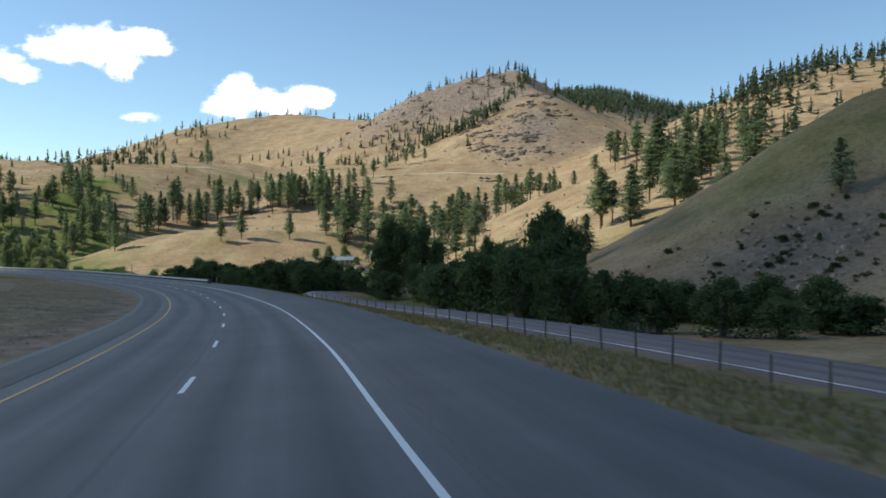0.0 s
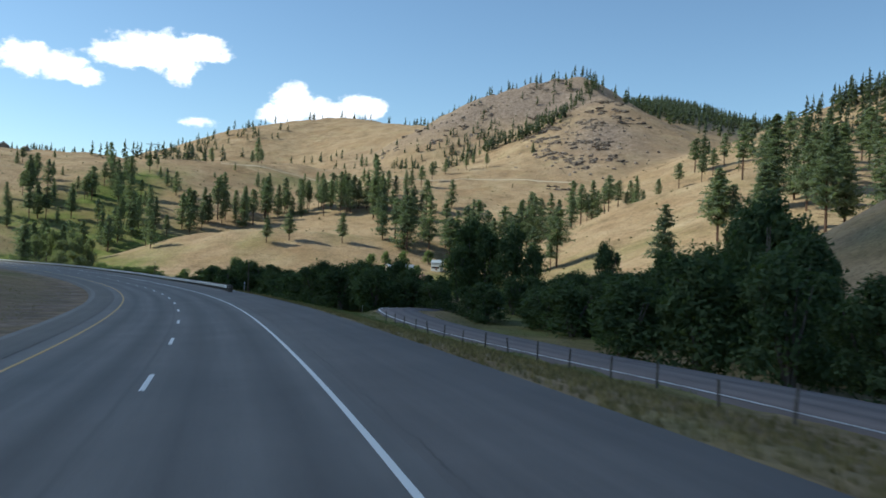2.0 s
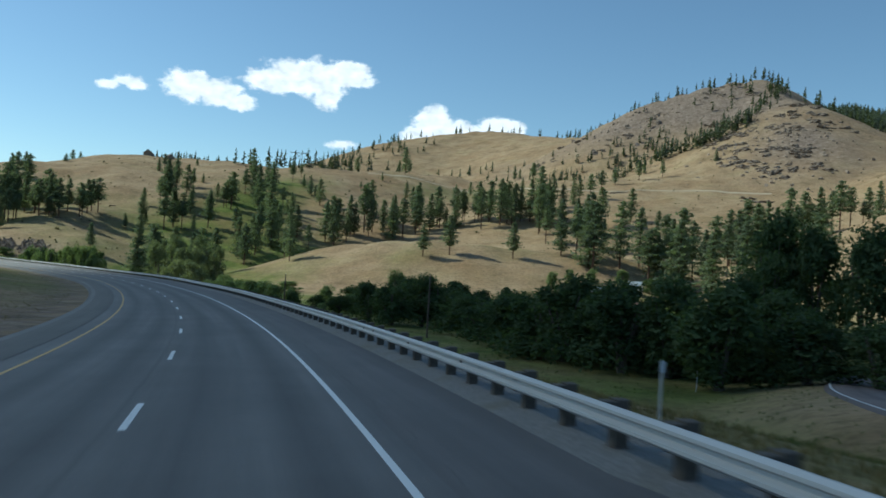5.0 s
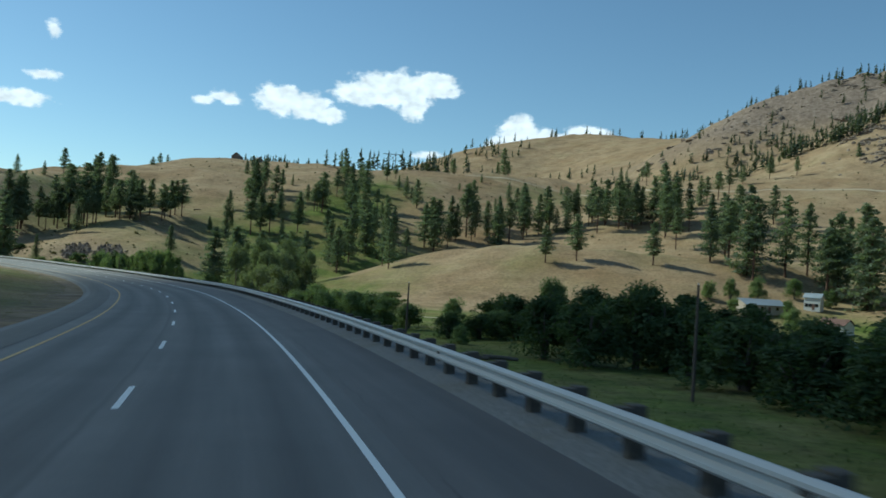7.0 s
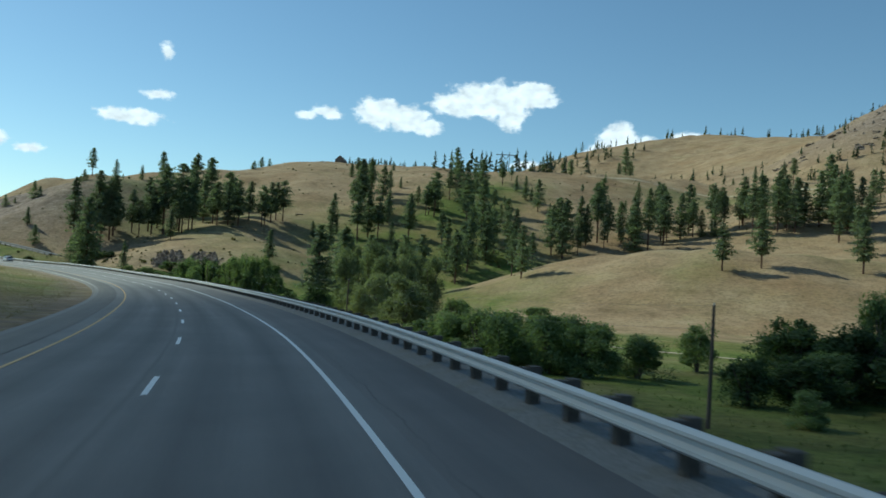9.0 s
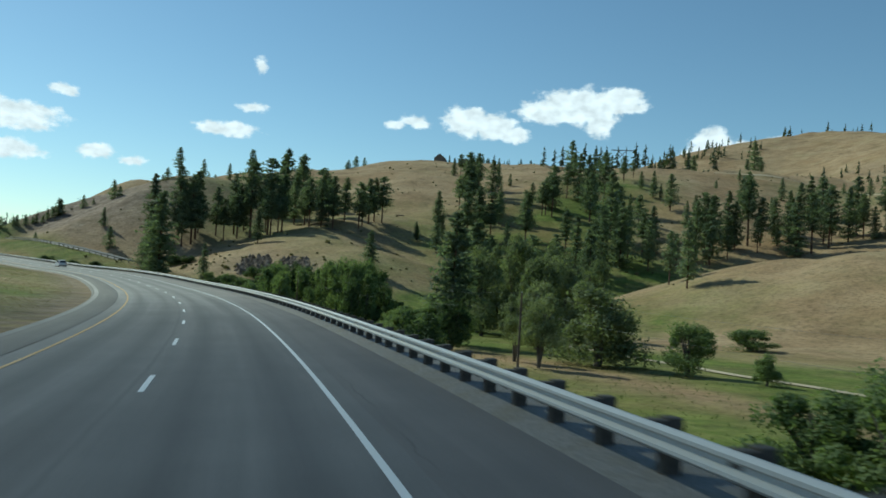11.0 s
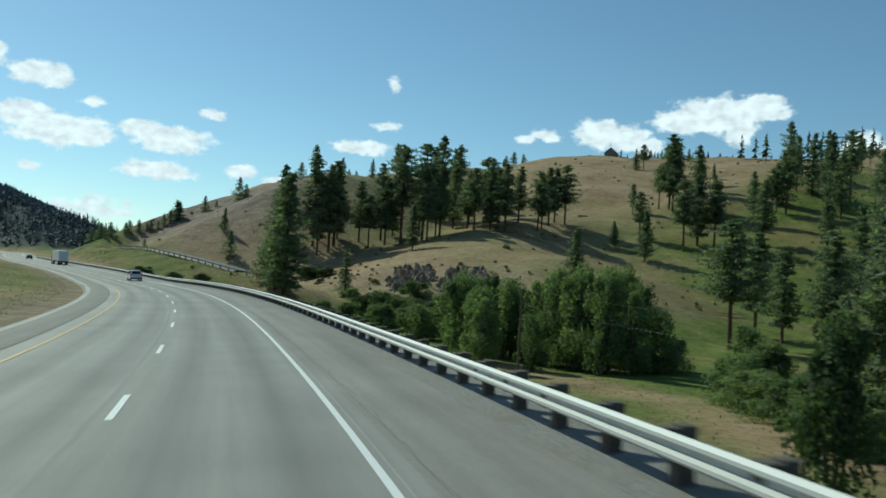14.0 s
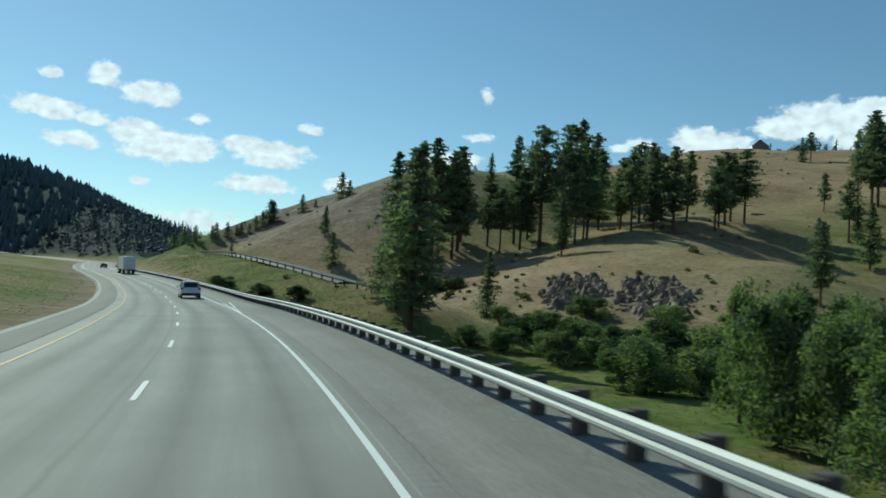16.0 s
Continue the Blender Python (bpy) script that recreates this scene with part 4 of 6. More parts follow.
def far_wood(name, label, spots, seed, mat=None, count=26, spread=.31):
    """A wood too far off to count, as one mesh."""
    r = random.Random(seed)
    verts, faces = [], []
    for x, y, h in spots:
        z = ground_z(x, y) - .4
        n = len(verts)
        verts += [(x - .25, y, z), (x + .25, y, z), (x, y + .25, z), (x, y, z + h)]
        faces += [(n, n + 1, n + 3), (n + 1, n + 2, n + 3), (n + 2, n, n + 3)]
        for k in range(count):
            u = (k + r.random()) / count
            reach = h * spread * (1 - u) ** .75 * r.uniform(.5, 1.15) + .25
            a, b = r.uniform(0, 6.28), r.uniform(.5, 1.1)
            zz = z + h * (.12 + .88 * u)
            n = len(verts)
            verts += [(x + math.cos(a) * reach, y + math.sin(a) * reach, zz - h * .03), (x + math.cos(a + b) * reach * .5, y + math.sin(a + b) * reach * .5, zz + h * .05), (x - math.cos(a) * reach * .3, y - math.sin(a) * reach * .3, zz + h * .08), (x + math.cos(a - b) * reach * .6, y + math.sin(a - b) * reach * .6, zz - h * .015)]
            faces.append((n, n + 1, n + 2, n + 3))
    return tagged(grid_mesh(name, verts, faces, mat or NEEDLES_FAR, None, False), label, "wood", kind="stuff")


def cone_wood(name, label, spots, seed, mat):
    """A dense far forest as one mesh: each tree two pointed, uneven tiers."""
    r = random.Random(seed)
    verts, faces = [], []
    for x, y, h in spots:
        z = ground_z(x, y)
        for low, high, wide in ((-.05, .72, .30), (.38, 1.0, .19)):
            n, turn = len(verts), r.uniform(0, 6.28)
            for k in range(6):
                a, w = turn + k * 1.047 + r.uniform(-.25, .25), h * wide * r.uniform(.7, 1.25)
                verts.append((x + math.cos(a) * w, y + math.sin(a) * w, z + h * (low + r.uniform(-.07, .07))))
            verts.append((x + r.uniform(-.2, .2), y + r.uniform(-.2, .2), z + h * high))
            faces += [(n + k, n + (k + 1) % 6, n + 6) for k in range(6)]
    return tagged(grid_mesh(name, verts, faces, mat, None, False), label, "wood", kind="stuff")


def along_crest(points, count, spread, low, high, seed):
    r = random.Random(seed)
    line = smooth_line([(a, b, 0) for a, b in points], 6.0)
    out = []
    for _ in range(count):
        p = line[r.randrange(len(line))]
        out.append((p[0] + r.gauss(0, spread), p[1] + r.gauss(0, spread), r.uniform(low, high)))
    return out


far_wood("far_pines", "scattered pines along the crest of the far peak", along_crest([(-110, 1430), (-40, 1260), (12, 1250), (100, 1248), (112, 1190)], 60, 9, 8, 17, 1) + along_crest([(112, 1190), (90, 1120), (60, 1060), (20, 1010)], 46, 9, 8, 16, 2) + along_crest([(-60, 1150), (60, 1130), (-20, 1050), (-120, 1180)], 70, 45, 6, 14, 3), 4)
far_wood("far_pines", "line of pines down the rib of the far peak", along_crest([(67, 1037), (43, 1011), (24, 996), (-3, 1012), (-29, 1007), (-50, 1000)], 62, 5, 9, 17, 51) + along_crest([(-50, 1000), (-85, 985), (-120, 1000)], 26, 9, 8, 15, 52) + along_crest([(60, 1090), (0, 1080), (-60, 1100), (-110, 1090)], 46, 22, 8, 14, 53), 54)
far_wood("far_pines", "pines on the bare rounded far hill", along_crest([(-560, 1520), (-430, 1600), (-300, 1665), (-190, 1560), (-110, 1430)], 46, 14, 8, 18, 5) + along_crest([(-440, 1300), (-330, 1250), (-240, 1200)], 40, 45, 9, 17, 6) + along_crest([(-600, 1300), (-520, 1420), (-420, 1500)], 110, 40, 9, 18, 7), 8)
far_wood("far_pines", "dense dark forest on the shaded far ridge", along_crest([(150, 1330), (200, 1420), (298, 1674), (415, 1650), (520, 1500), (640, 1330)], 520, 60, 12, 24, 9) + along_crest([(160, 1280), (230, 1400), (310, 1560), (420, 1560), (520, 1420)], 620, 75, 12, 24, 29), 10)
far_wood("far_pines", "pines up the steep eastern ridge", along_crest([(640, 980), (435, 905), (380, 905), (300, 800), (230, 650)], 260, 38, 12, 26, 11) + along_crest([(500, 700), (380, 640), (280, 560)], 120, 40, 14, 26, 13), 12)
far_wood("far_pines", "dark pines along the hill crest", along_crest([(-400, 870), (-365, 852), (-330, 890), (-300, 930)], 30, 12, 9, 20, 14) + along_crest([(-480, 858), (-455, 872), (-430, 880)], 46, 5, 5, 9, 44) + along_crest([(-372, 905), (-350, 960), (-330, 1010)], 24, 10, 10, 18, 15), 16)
r_west = random.Random(18)
WEST = [(r_west.uniform(-1400, -650), r_west.uniform(380, 960), r_west.uniform(7, 13)) for _ in range(14000)]
west_side, _, _ = near_line(ROAD, np.array([p[0] for p in WEST]), np.array([p[1] for p in WEST]))
WEST = [p for p, side in zip(WEST, west_side) if not (-66 < side < 18 and p[0] > -700)]
WEST = [p for p in WEST if ground_z(p[0], p[1]) > 1]
far_wood("far_pines", "dark forest on the near flank of the western mountain", [p for p in WEST if p[0] > -900], 23, HAZE_BLUE_FAR, 11, .26)
cone_wood("far_pines", "dark forest covering the western mountainside", [(x, y, h * .8) for x, y, h in WEST if x <= -900] + along_crest([(-1330, 560), (-1128, 622), (-1208, 704), (-1327, 814), (-1524, 988), (-1700, 1090)], 420, 16, 6, 10, 17), 19, HAZE_BLUE_FAR)


# ---- broad-leaved trees and bushes ----
def leafy_mesh(seed, lobes, leaves, leaf, flat=1.0, mat=None):
    """A crown about a metre wide and high, of many small leaves round uneven lobes."""
    r = random.Random(seed)
    balls = []
    for k in range(lobes):
        a, d = r.uniform(0, 6.28), r.uniform(.05, .30)
        h = r.uniform(.08, .80)
        balls.append((Vector((math.cos(a) * d * (1.35 - h * .95), math.sin(a) * d * (1.35 - h * .95), h)), r.uniform(.12, .23) * (1.15 - .35 * h)))
    # sprays that stand out of the crown
    for k in range(9):
        a, h = r.uniform(0, 6.28), r.uniform(.2, .82)
        d = r.uniform(.20, .34) * (1.2 - h * .85)
        balls.append((Vector((math.cos(a) * d, math.sin(a) * d, h)), r.uniform(.06, .115)))
    verts, faces = [], []
    for _ in range(leaves):
        c, rad = r.choice(balls)
        d = Vector((r.gauss(0, 1), r.gauss(0, 1), r.gauss(0, 1))).normalized()
        p = c + d * rad * (r.random() ** .35) * (1.22 if r.random() < .06 else 1)
        if p.z < .05:
            continue
        t = Vector((r.gauss(0, 1), r.gauss(0, 1), r.gauss(0, .7))).normalized()
        s = t.cross(d + Vector((.01, .02, .3))).normalized()
        k, w = leaf * r.uniform(.6, 1.4), leaf * r.uniform(.4, .65)
        n = len(verts)
        verts += [p - t * k + s * w, p - t * k * .7 - s * w, p + t * k]
        faces.append((n, n + 1, n + 2))
    me = bpy.data.meshes.new("crown")
    me.from_pydata([tuple(v) for v in verts], [], faces)
    me.materials.append(mat)
    return me


def stem_mesh(seed, stems, top):
    r = random.Random(seed)
    bm = bmesh.new()
    for _ in range(stems):
        a, d = r.uniform(0, 6.28), r.uniform(.1, .26)
        tube(bm, [(r.uniform(-.02, .02), r.uniform(-.02, .02), -.03), (math.cos(a) * d * .4, math.sin(a) * d * .4, top * .5), (math.cos(a) * d, math.sin(a) * d, top)], [.022, .014, .004], 5)
    me = bpy.data.meshes.new("trunk")
    bm.to_mesh(me)
    bm.free()
    me.materials.append(BARK_GREY)
    return me


CROWNS = {
    "dark": [leafy_mesh(21 + k, 19, 5200, .027, mat=LEAVES_DARK) for k in range(4)],
    "green": [leafy_mesh(31 + k, 19, 6800, .023, mat=LEAVES) for k in range(4)],
    "pale": [leafy_mesh(41 + k, 20, 9500, .0195, mat=LEAVES_PALE) for k in range(3)],
}
STEMS = [stem_mesh(51 + k, 6, .7) for k in range(3)]
LEAFY_LABELS = {"dark": "dense dark green alder thicket on the valley floor", "green": "bright green willow on the valley floor", "pale": "tall pale grey-green cottonwood beside the creek"}


def plant_leafy(x, y, height, width, tone, label="", category="", bare=0.0):
    r = random.Random(int(x * 13 + y * 7))
    name = "tree" if height > 7.5 else "bush"
    ob = thing({"dark": "alder_", "green": "willow_", "pale": "cottonwood_"}[tone] + name, label or LEAFY_LABELS[tone], category or name, "trees and bushes of the valley")
    crown = new("crown", r.choice(CROWNS[tone]))
    crown.parent = ob
    crown.matrix_basis = Matrix.Translation((0, 0, bare)) @ Matrix.Diagonal((1, 1, 1 - bare, 1))
    new("trunk", r.choice(STEMS)).parent = ob
    ob.matrix_basis = Matrix.Translation((x, y, ground_z(x, y) - .15)) @ Matrix.Rotation(r.uniform(0, 6.28), 4, "Z") @ Matrix.Diagonal((width * 1.12, width * 1.12, height * 1.06, 1))
    return ob


DARK_TREES = [(-104, 340, 5.9, 13), (-78, 296, 9.8, 15), (-55, 249, 8.5, 13), (-45, 238, 10.3, 13), (-36, 226, 11, 12), (-30, 234, 9.7, 9), (-19, 302, 25.5, 15), (-14, 296, 23, 13), (-8, 288, 22, 14), (-22, 292, 17, 11), (-2, 284, 17, 10), (-3, 222, 8, 10), (-3, 205, 8, 12),
              (2, 197, 9, 12), (7, 190, 10.7, 10), (-66, 270, 6.3, 12), (-90, 318, 9, 12), (10, 180, 9, 11), (15, 165, 10, 11), (18, 150, 16, 13), (22, 140, 10, 11), (26, 128, 9, 11), (30, 116, 8.6, 11)]
for x, y, h, w in DARK_TREES:
    plant_leafy(x, y, h, w, "dark")
for x, y, h, w in ((0, 143, 9.8, 11), (6, 138, 12.9, 12), (12, 132, 13, 11), (18, 125, 11, 11), (24, 118, 10, 10), (-52, 244, 11.1, 12), (-46, 250, 10.3, 12), (-40, 236, 11.5, 11), (-33, 240, 11.6, 11), (-60, 258, 7.4, 12), (-26, 246, 8.8, 11), (-70, 280, 7.6, 12), (36, 108, 8, 10), (42, 104, 5.2, 9), (52, 108, 5.4, 8), (58, 100, 5, 8), (24, 158, 13.3, 10), (14, 205, 12, 11), (-84, 340, 7.1, 12), (-92, 296, 7.8, 9), (-86, 290, 7.8, 10), (-81, 293, 10.2, 10), (-77, 298, 9.2, 11), (-72, 302, 7.9, 10), (-68, 312, 9, 9), (-64, 308, 5.6, 8), (-58, 272, 7.5, 5), (-112, 321, 4.4, 6), (-108, 325, 4.6, 8), (-104, 332, 7, 10), (-189, 362, 7, 6.5), (-205, 396, 7.5, 7)):
    plant_leafy(x, y, h, w, "dark")
for x, y, h, w in ((20, 163, 22, 13), (25, 168, 19, 11), (15, 170, 15, 11), (6, 180, 10.7, 10), (14, 190, 14.8, 10), (22, 178, 20, 12), (25, 189, 21, 11), (22, 175, 15, 11), (14, 165, 14, 10)):
    plant_leafy(x, y, h, w, "dark", "tall dark green alder in the thicket by the side road")
for x, y, h, w in ((-3, 251, 9, 11), (3, 250, 9.2, 11), (8, 249, 9.4, 11), (13, 248, 9.6, 11), (18, 246, 9.4, 11), (23, 243, 9, 10), (5, 240, 8.5, 10), (14, 236, 9, 10), (20, 232, 9, 10), (-8, 242, 8.5, 10), (15, 262, 18, 9), (12, 222, 9, 10), (19, 216, 10, 10), (26, 232, 9, 10)):
    plant_leafy(x, y, h, w, "dark", "dense dark alder closing the side valley")
for x, y, h, w in ((28, 339, 5.6, 10), (28, 306, 7.9, 10), (4, 226, 10.3, 10), (0, 215, 9.2, 10), (9, 233, 10, 11)):
    plant_leafy(x, y, h, w, "dark")
r_thick = random.Random(12)
for k in range(26):
    u = k / 25
    x, y = -110 + 118 * u + r_thick.uniform(-4, 4), 345 - 165 * u + r_thick.uniform(-5, 9)
    plant_leafy(x, y, r_thick.uniform(5.5, 9.2), r_thick.uniform(8, 12), "dark")
for k in range(16):
    u = k / 15
    x, y = 14 + 42 * u + r_thick.uniform(-3, 5), 182 - 80 * u + r_thick.uniform(-5, 5)
    plant_leafy(x, y, r_thick.uniform(5, 8.5), r_thick.uniform(8, 11), "dark")
for k in range(14):
    u = k / 13
    x, y = -236 - 122 * u + r_thick.uniform(-6, 6), 452 + 42 * u + r_thick.uniform(-4, 10)
    plant_leafy(x, y, r_thick.uniform(3.2, 5.5) + 3 * max(0, .5 - u), r_thick.uniform(6, 9), "green")
GREEN_TREES = [(-106, 328, 5, 7), (-107, 311, 3, 4), (-146, 351, 6, 9), (-135, 336, 5.5, 9), (-131, 342, 5.5, 8), (-170, 391, 6.8, 8), (-161, 388, 3.8, 4), (-176, 458, 4.5, 12), (-120, 349, 6, 6), (-101, 347, 11, 7), (-349, 507, 4.5, 10), (-332, 505, 5, 11), (-321, 508, 5, 11),
               (-311, 509, 5, 10), (-290, 500, 6, 11), (-277, 440, 10, 7), (-285, 458, 9, 7), (-273, 446, 8, 6), (-271, 453, 15, 8), (-265, 450, 15, 7), (-263, 455, 13, 7)]
for x, y, h, w in GREEN_TREES:
    plant_leafy(x, y, h, w, "green")
for x, y, h, w in ((-296, 459, 14, 6.5), (-312, 468, 7, 10), (-334, 480, 5, 9), (-346, 482, 4, 8), (-263, 467, 5.5, 7), (-253, 470, 8, 8), (-247, 462, 5, 8), (-225, 413, 4, 6), (-219, 413, 4.5, 7), (-211, 408, 7, 7), (-330, 484, 4.5, 9), (-340, 484, 4, 8), (-316, 470, 5.5, 9), (-308, 474, 6, 10), (-288, 449, 12.5, 9), (-283, 447, 11.5, 7), (-352, 480, 3.5, 7), (-238, 430, 4.5, 7), (-231, 424, 5, 8), (-243, 440, 5, 8)):
    plant_leafy(x, y, h, w, "green")
for x, y, h, w in ((-291, 456, 13, 7), (-276, 455, 15, 8), (-273, 457, 16, 8), (-267, 456, 15.5, 7.5), (-268, 462, 16, 8), (-262, 461, 10, 8), (-279, 458, 14, 8), (-284, 455, 13, 7)):
    plant_leafy(x, y, h, w, "green", "tall bushy green willow in the row across the meadow")
for x, y, h, w in ((-288, 464, 13, 8), (-281, 465, 14, 8), (-274, 466, 15, 8), (-269, 468, 13, 8), (-293, 463, 13, 7), (-221.5, 394, 9.5, 5)):
    plant_leafy(x, y, h, w, "dark", "dark green alder standing beside the willow row")
for k in range(11):
    u = k / 10
    plant_leafy(-352 + 42 * u + r_thick.uniform(-1.5, 1.5), 492 - 9 * u + r_thick.uniform(-2, 2), 4.2 + 4 * u + r_thick.uniform(-.6, .8), 8.5 + r_thick.uniform(-1, 1.5), "green" if k % 3 == 1 else "dark", "grey-green willow thicket along the foot of the knoll")
for x, y, h, w in ((-150, 338, 5, 8), (-146, 335, 6, 8), (-141, 333, 6.5, 8), (-137, 330, 6, 8), (-132, 330, 6.5, 8), (-128, 330, 6, 8), (-124, 335, 5, 7), (-139, 340, 6.5, 9), (-133, 338, 6.5, 8)):
    plant_leafy(x, y, h, w, "green", "dense green willow hedge in the meadow")
for x, y, h, w in ((-229, 417, 3.6, 6), (-226, 414.5, 3.2, 5), (-222, 415, 4, 6), (-218.5, 412, 3.4, 5), (-215.5, 410, 3, 5), (-234, 425, 4.2, 6), (-226, 421, 4.4, 6), (-221, 420, 4.2, 6), (-240, 433, 4, 6), (-246, 446, 4.5, 7)):
    plant_leafy(x, y, h, w, "green", "light green willow shrub along the edge of the meadow", "shrub")
for x, y, h, w in ((-69, 508, 8, 7), (-60, 513, 9, 8), (-51, 495, 7, 6), (-54, 438, 7, 7), (-68, 489, 6, 6), (-76, 503, 7, 7), (-47, 524, 8, 8), (-36, 520, 7, 7)):
    plant_leafy(x, y, h, w, "green", "leafy green tree beside the houses of the side valley")
for x, y, h, w in ((-404, 520, 4, 10), (-410, 524, 3.5, 8), (-398, 521, 3.5, 8)):
    plant_leafy(x, y, h, w, "dark", "dark spreading shrub on the dry slope", "shrub")
for x, y, h, w in ((-403, 465, 2.8, 7), (-391, 466, 2.6, 6), (-382, 468, 2.8, 6)):
    plant_leafy(x, y, h, w, "dark", "low dark shrub on the bank behind the guardrail", "shrub")
for x, y, h, w in ((-182, 393, 11.2, 13), (-217, 441, 21, 10), (-214, 455, 21, 13), (-206, 428, 16, 11), (-228, 446, 19, 11), (-199, 412, 11, 9), (-222, 437, 20, 11), (-220, 449, 20, 11), (-209, 444, 18, 11), (-205, 452, 17, 10)):
    plant_leafy(x, y, h, w, "pale")
for x, y, h, w in ((-190.5, 387, 9, 5.5), (-185, 382, 9, 6)):
    plant_leafy(x, y, h, w, "pale", "young cottonwood on a bare trunk in the dry meadow", bare=.24)
for x, y, h, k in ((-365, 476, 20, 1), (-372, 478, 10, 4), (-210, 404, 21, 0), (-268, 530, 22, 1), (-258, 528, 24, 0), (-263, 545, 26, 1), (-280, 548, 24, 0), (-252, 540, 25, 2), (-229, 446, 24, 0), (-275, 520, 27, 1), (-358, 473, 30, 0), (-369, 502, 13, 3), (40, 321, 25, 8), (39, 229, 14, 3), (14, 440, 16, 3)):
    plant_pine(x, y, h, k, "large dark pine standing by the valley floor", 1.0 if x < -355 else 1.05, near=True)


# ---- the unseen cloud, added for the shade on the first stretch of the road ----
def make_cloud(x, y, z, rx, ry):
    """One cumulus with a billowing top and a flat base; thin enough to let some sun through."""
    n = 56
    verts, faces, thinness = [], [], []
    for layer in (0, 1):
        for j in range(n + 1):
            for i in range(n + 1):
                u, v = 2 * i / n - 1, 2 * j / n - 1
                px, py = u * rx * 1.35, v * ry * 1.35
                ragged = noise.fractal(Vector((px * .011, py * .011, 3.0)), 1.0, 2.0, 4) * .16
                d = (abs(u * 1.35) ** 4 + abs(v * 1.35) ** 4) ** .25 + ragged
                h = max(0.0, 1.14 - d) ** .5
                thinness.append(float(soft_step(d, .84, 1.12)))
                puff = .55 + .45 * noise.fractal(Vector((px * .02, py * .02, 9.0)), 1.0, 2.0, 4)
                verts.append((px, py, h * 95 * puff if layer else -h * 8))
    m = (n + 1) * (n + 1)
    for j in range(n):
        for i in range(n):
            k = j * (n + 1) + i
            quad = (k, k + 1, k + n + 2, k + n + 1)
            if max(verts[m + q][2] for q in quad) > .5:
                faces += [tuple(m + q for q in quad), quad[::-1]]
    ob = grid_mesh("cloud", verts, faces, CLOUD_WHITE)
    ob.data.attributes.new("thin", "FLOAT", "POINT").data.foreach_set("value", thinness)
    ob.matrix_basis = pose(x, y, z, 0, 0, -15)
    return tagged(ob, "unseen white cumulus cloud high over the valley, added for its shade", "cloud", kind="structure")


# out of view; place and outline are set by where its shadow must fall
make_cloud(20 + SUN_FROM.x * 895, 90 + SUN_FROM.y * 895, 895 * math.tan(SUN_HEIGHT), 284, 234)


# ---- guardrails ----
W_BEAM = [(.0, .745), (-.03, .745), (-.088, .70), (-.088, .655), (-.002, .61), (-.002, .56), (-.088, .515), (-.088, .47), (-.03, .425), (0, .425)]


def make_guardrail(name, label, line, sides, first_xy, last_xy, post_step, bank, metal=None):
    rail = thing(name, label, "guardrail")
    a = int(np.argmin(np.hypot(line[:, 0] - first_xy[0], line[:, 1] - first_xy[1])))
    b = int(np.argmin(np.hypot(line[:, 0] - last_xy[0], line[:, 1] - last_xy[1])))
    part_line = aside(line, sides)[a:b + 1]
    part_line[:, 2] += bank * sides
    d = np.gradient(part_line[:, :2], axis=0)
    d /= np.linalg.norm(d, axis=1)[:, None]
    verts, faces, n = [], [], len(W_BEAM) * 2
    for i in range(len(part_line)):
        x, y, z = part_line[i]
        for thick in (0, .012):
            for o, h in (W_BEAM if thick == 0 else W_BEAM[::-1]):
                o += thick
                verts.append((x + d[i, 1] * o, y - d[i, 0] * o, z + h))
    for i in range(len(part_line) - 1):
        for j in range(n):
            k = (j + 1) % n
            faces.append((i * n + j, i * n + k, (i + 1) * n + k, (i + 1) * n + j))
    faces += [tuple(range(n)), tuple((len(part_line) - 1) * n + j for j in range(n))[::-1]]
    beam = grid_mesh("beam", verts, faces, metal or STEEL, rail, False)
    tagged(beam, "galvanised steel W-shaped beam")
    bm = bmesh.new()
    box(bm, .30, 0, -.35, .22, .24, 1.14, .012)
    post_mesh = bpy.data.meshes.new("post")
    bm.to_mesh(post_mesh)
    bm.free()
    post_mesh.materials.append(TIMBER)
    bm = bmesh.new()
    box(bm, .10, 0, .40, .19, .24, .36, .01)
    block_mesh = bpy.data.meshes.new("blockout")
    bm.to_mesh(block_mesh)
    bm.free()
    block_mesh.materials.append(TIMBER)
    run = np.concatenate([[0], np.cumsum(np.linalg.norm(np.diff(part_line[:, :2], axis=0), axis=1))])
    r = random.Random(3)
    for s in np.arange(.4, run[-1], post_step):
        p = [np.interp(s, run, part_line[:, c]) for c in range(3)]
        q = [np.interp(s + .5, run, part_line[:, c]) for c in range(3)]
        yaw = math.atan2(-(q[0] - p[0]), q[1] - p[1]) if s + .5 < run[-1] else yaw
        post = new("post", post_mesh)
        post.parent = rail
        post.matrix_basis = Matrix.Translation(p) @ Euler((r.gauss(0, .012), r.gauss(0, .012), yaw)).to_matrix().to_4x4()
        block = new("blockout", block_mesh)
        block.parent = post
    return rail


RAIL_LINE = ROAD[int(np.argmin(np.hypot(ROAD[:, 0] + 47, ROAD[:, 1] - 142))):int(np.argmin(np.hypot(ROAD[:, 0] + 560, ROAD[:, 1] - 503.4)))].copy()
RAIL_LINE[:3, 2] -= (.5, .25, .08)
tagged(strip("gravel_berm", RAIL_LINE, [(4.5, .012), (4.75, -.02), (5.1, -.075), (6.2, -.07), (6.8, .1), (7.3, .6)], GRAVEL), "low grey gravel berm under the guardrail", "gravel", kind="structure")
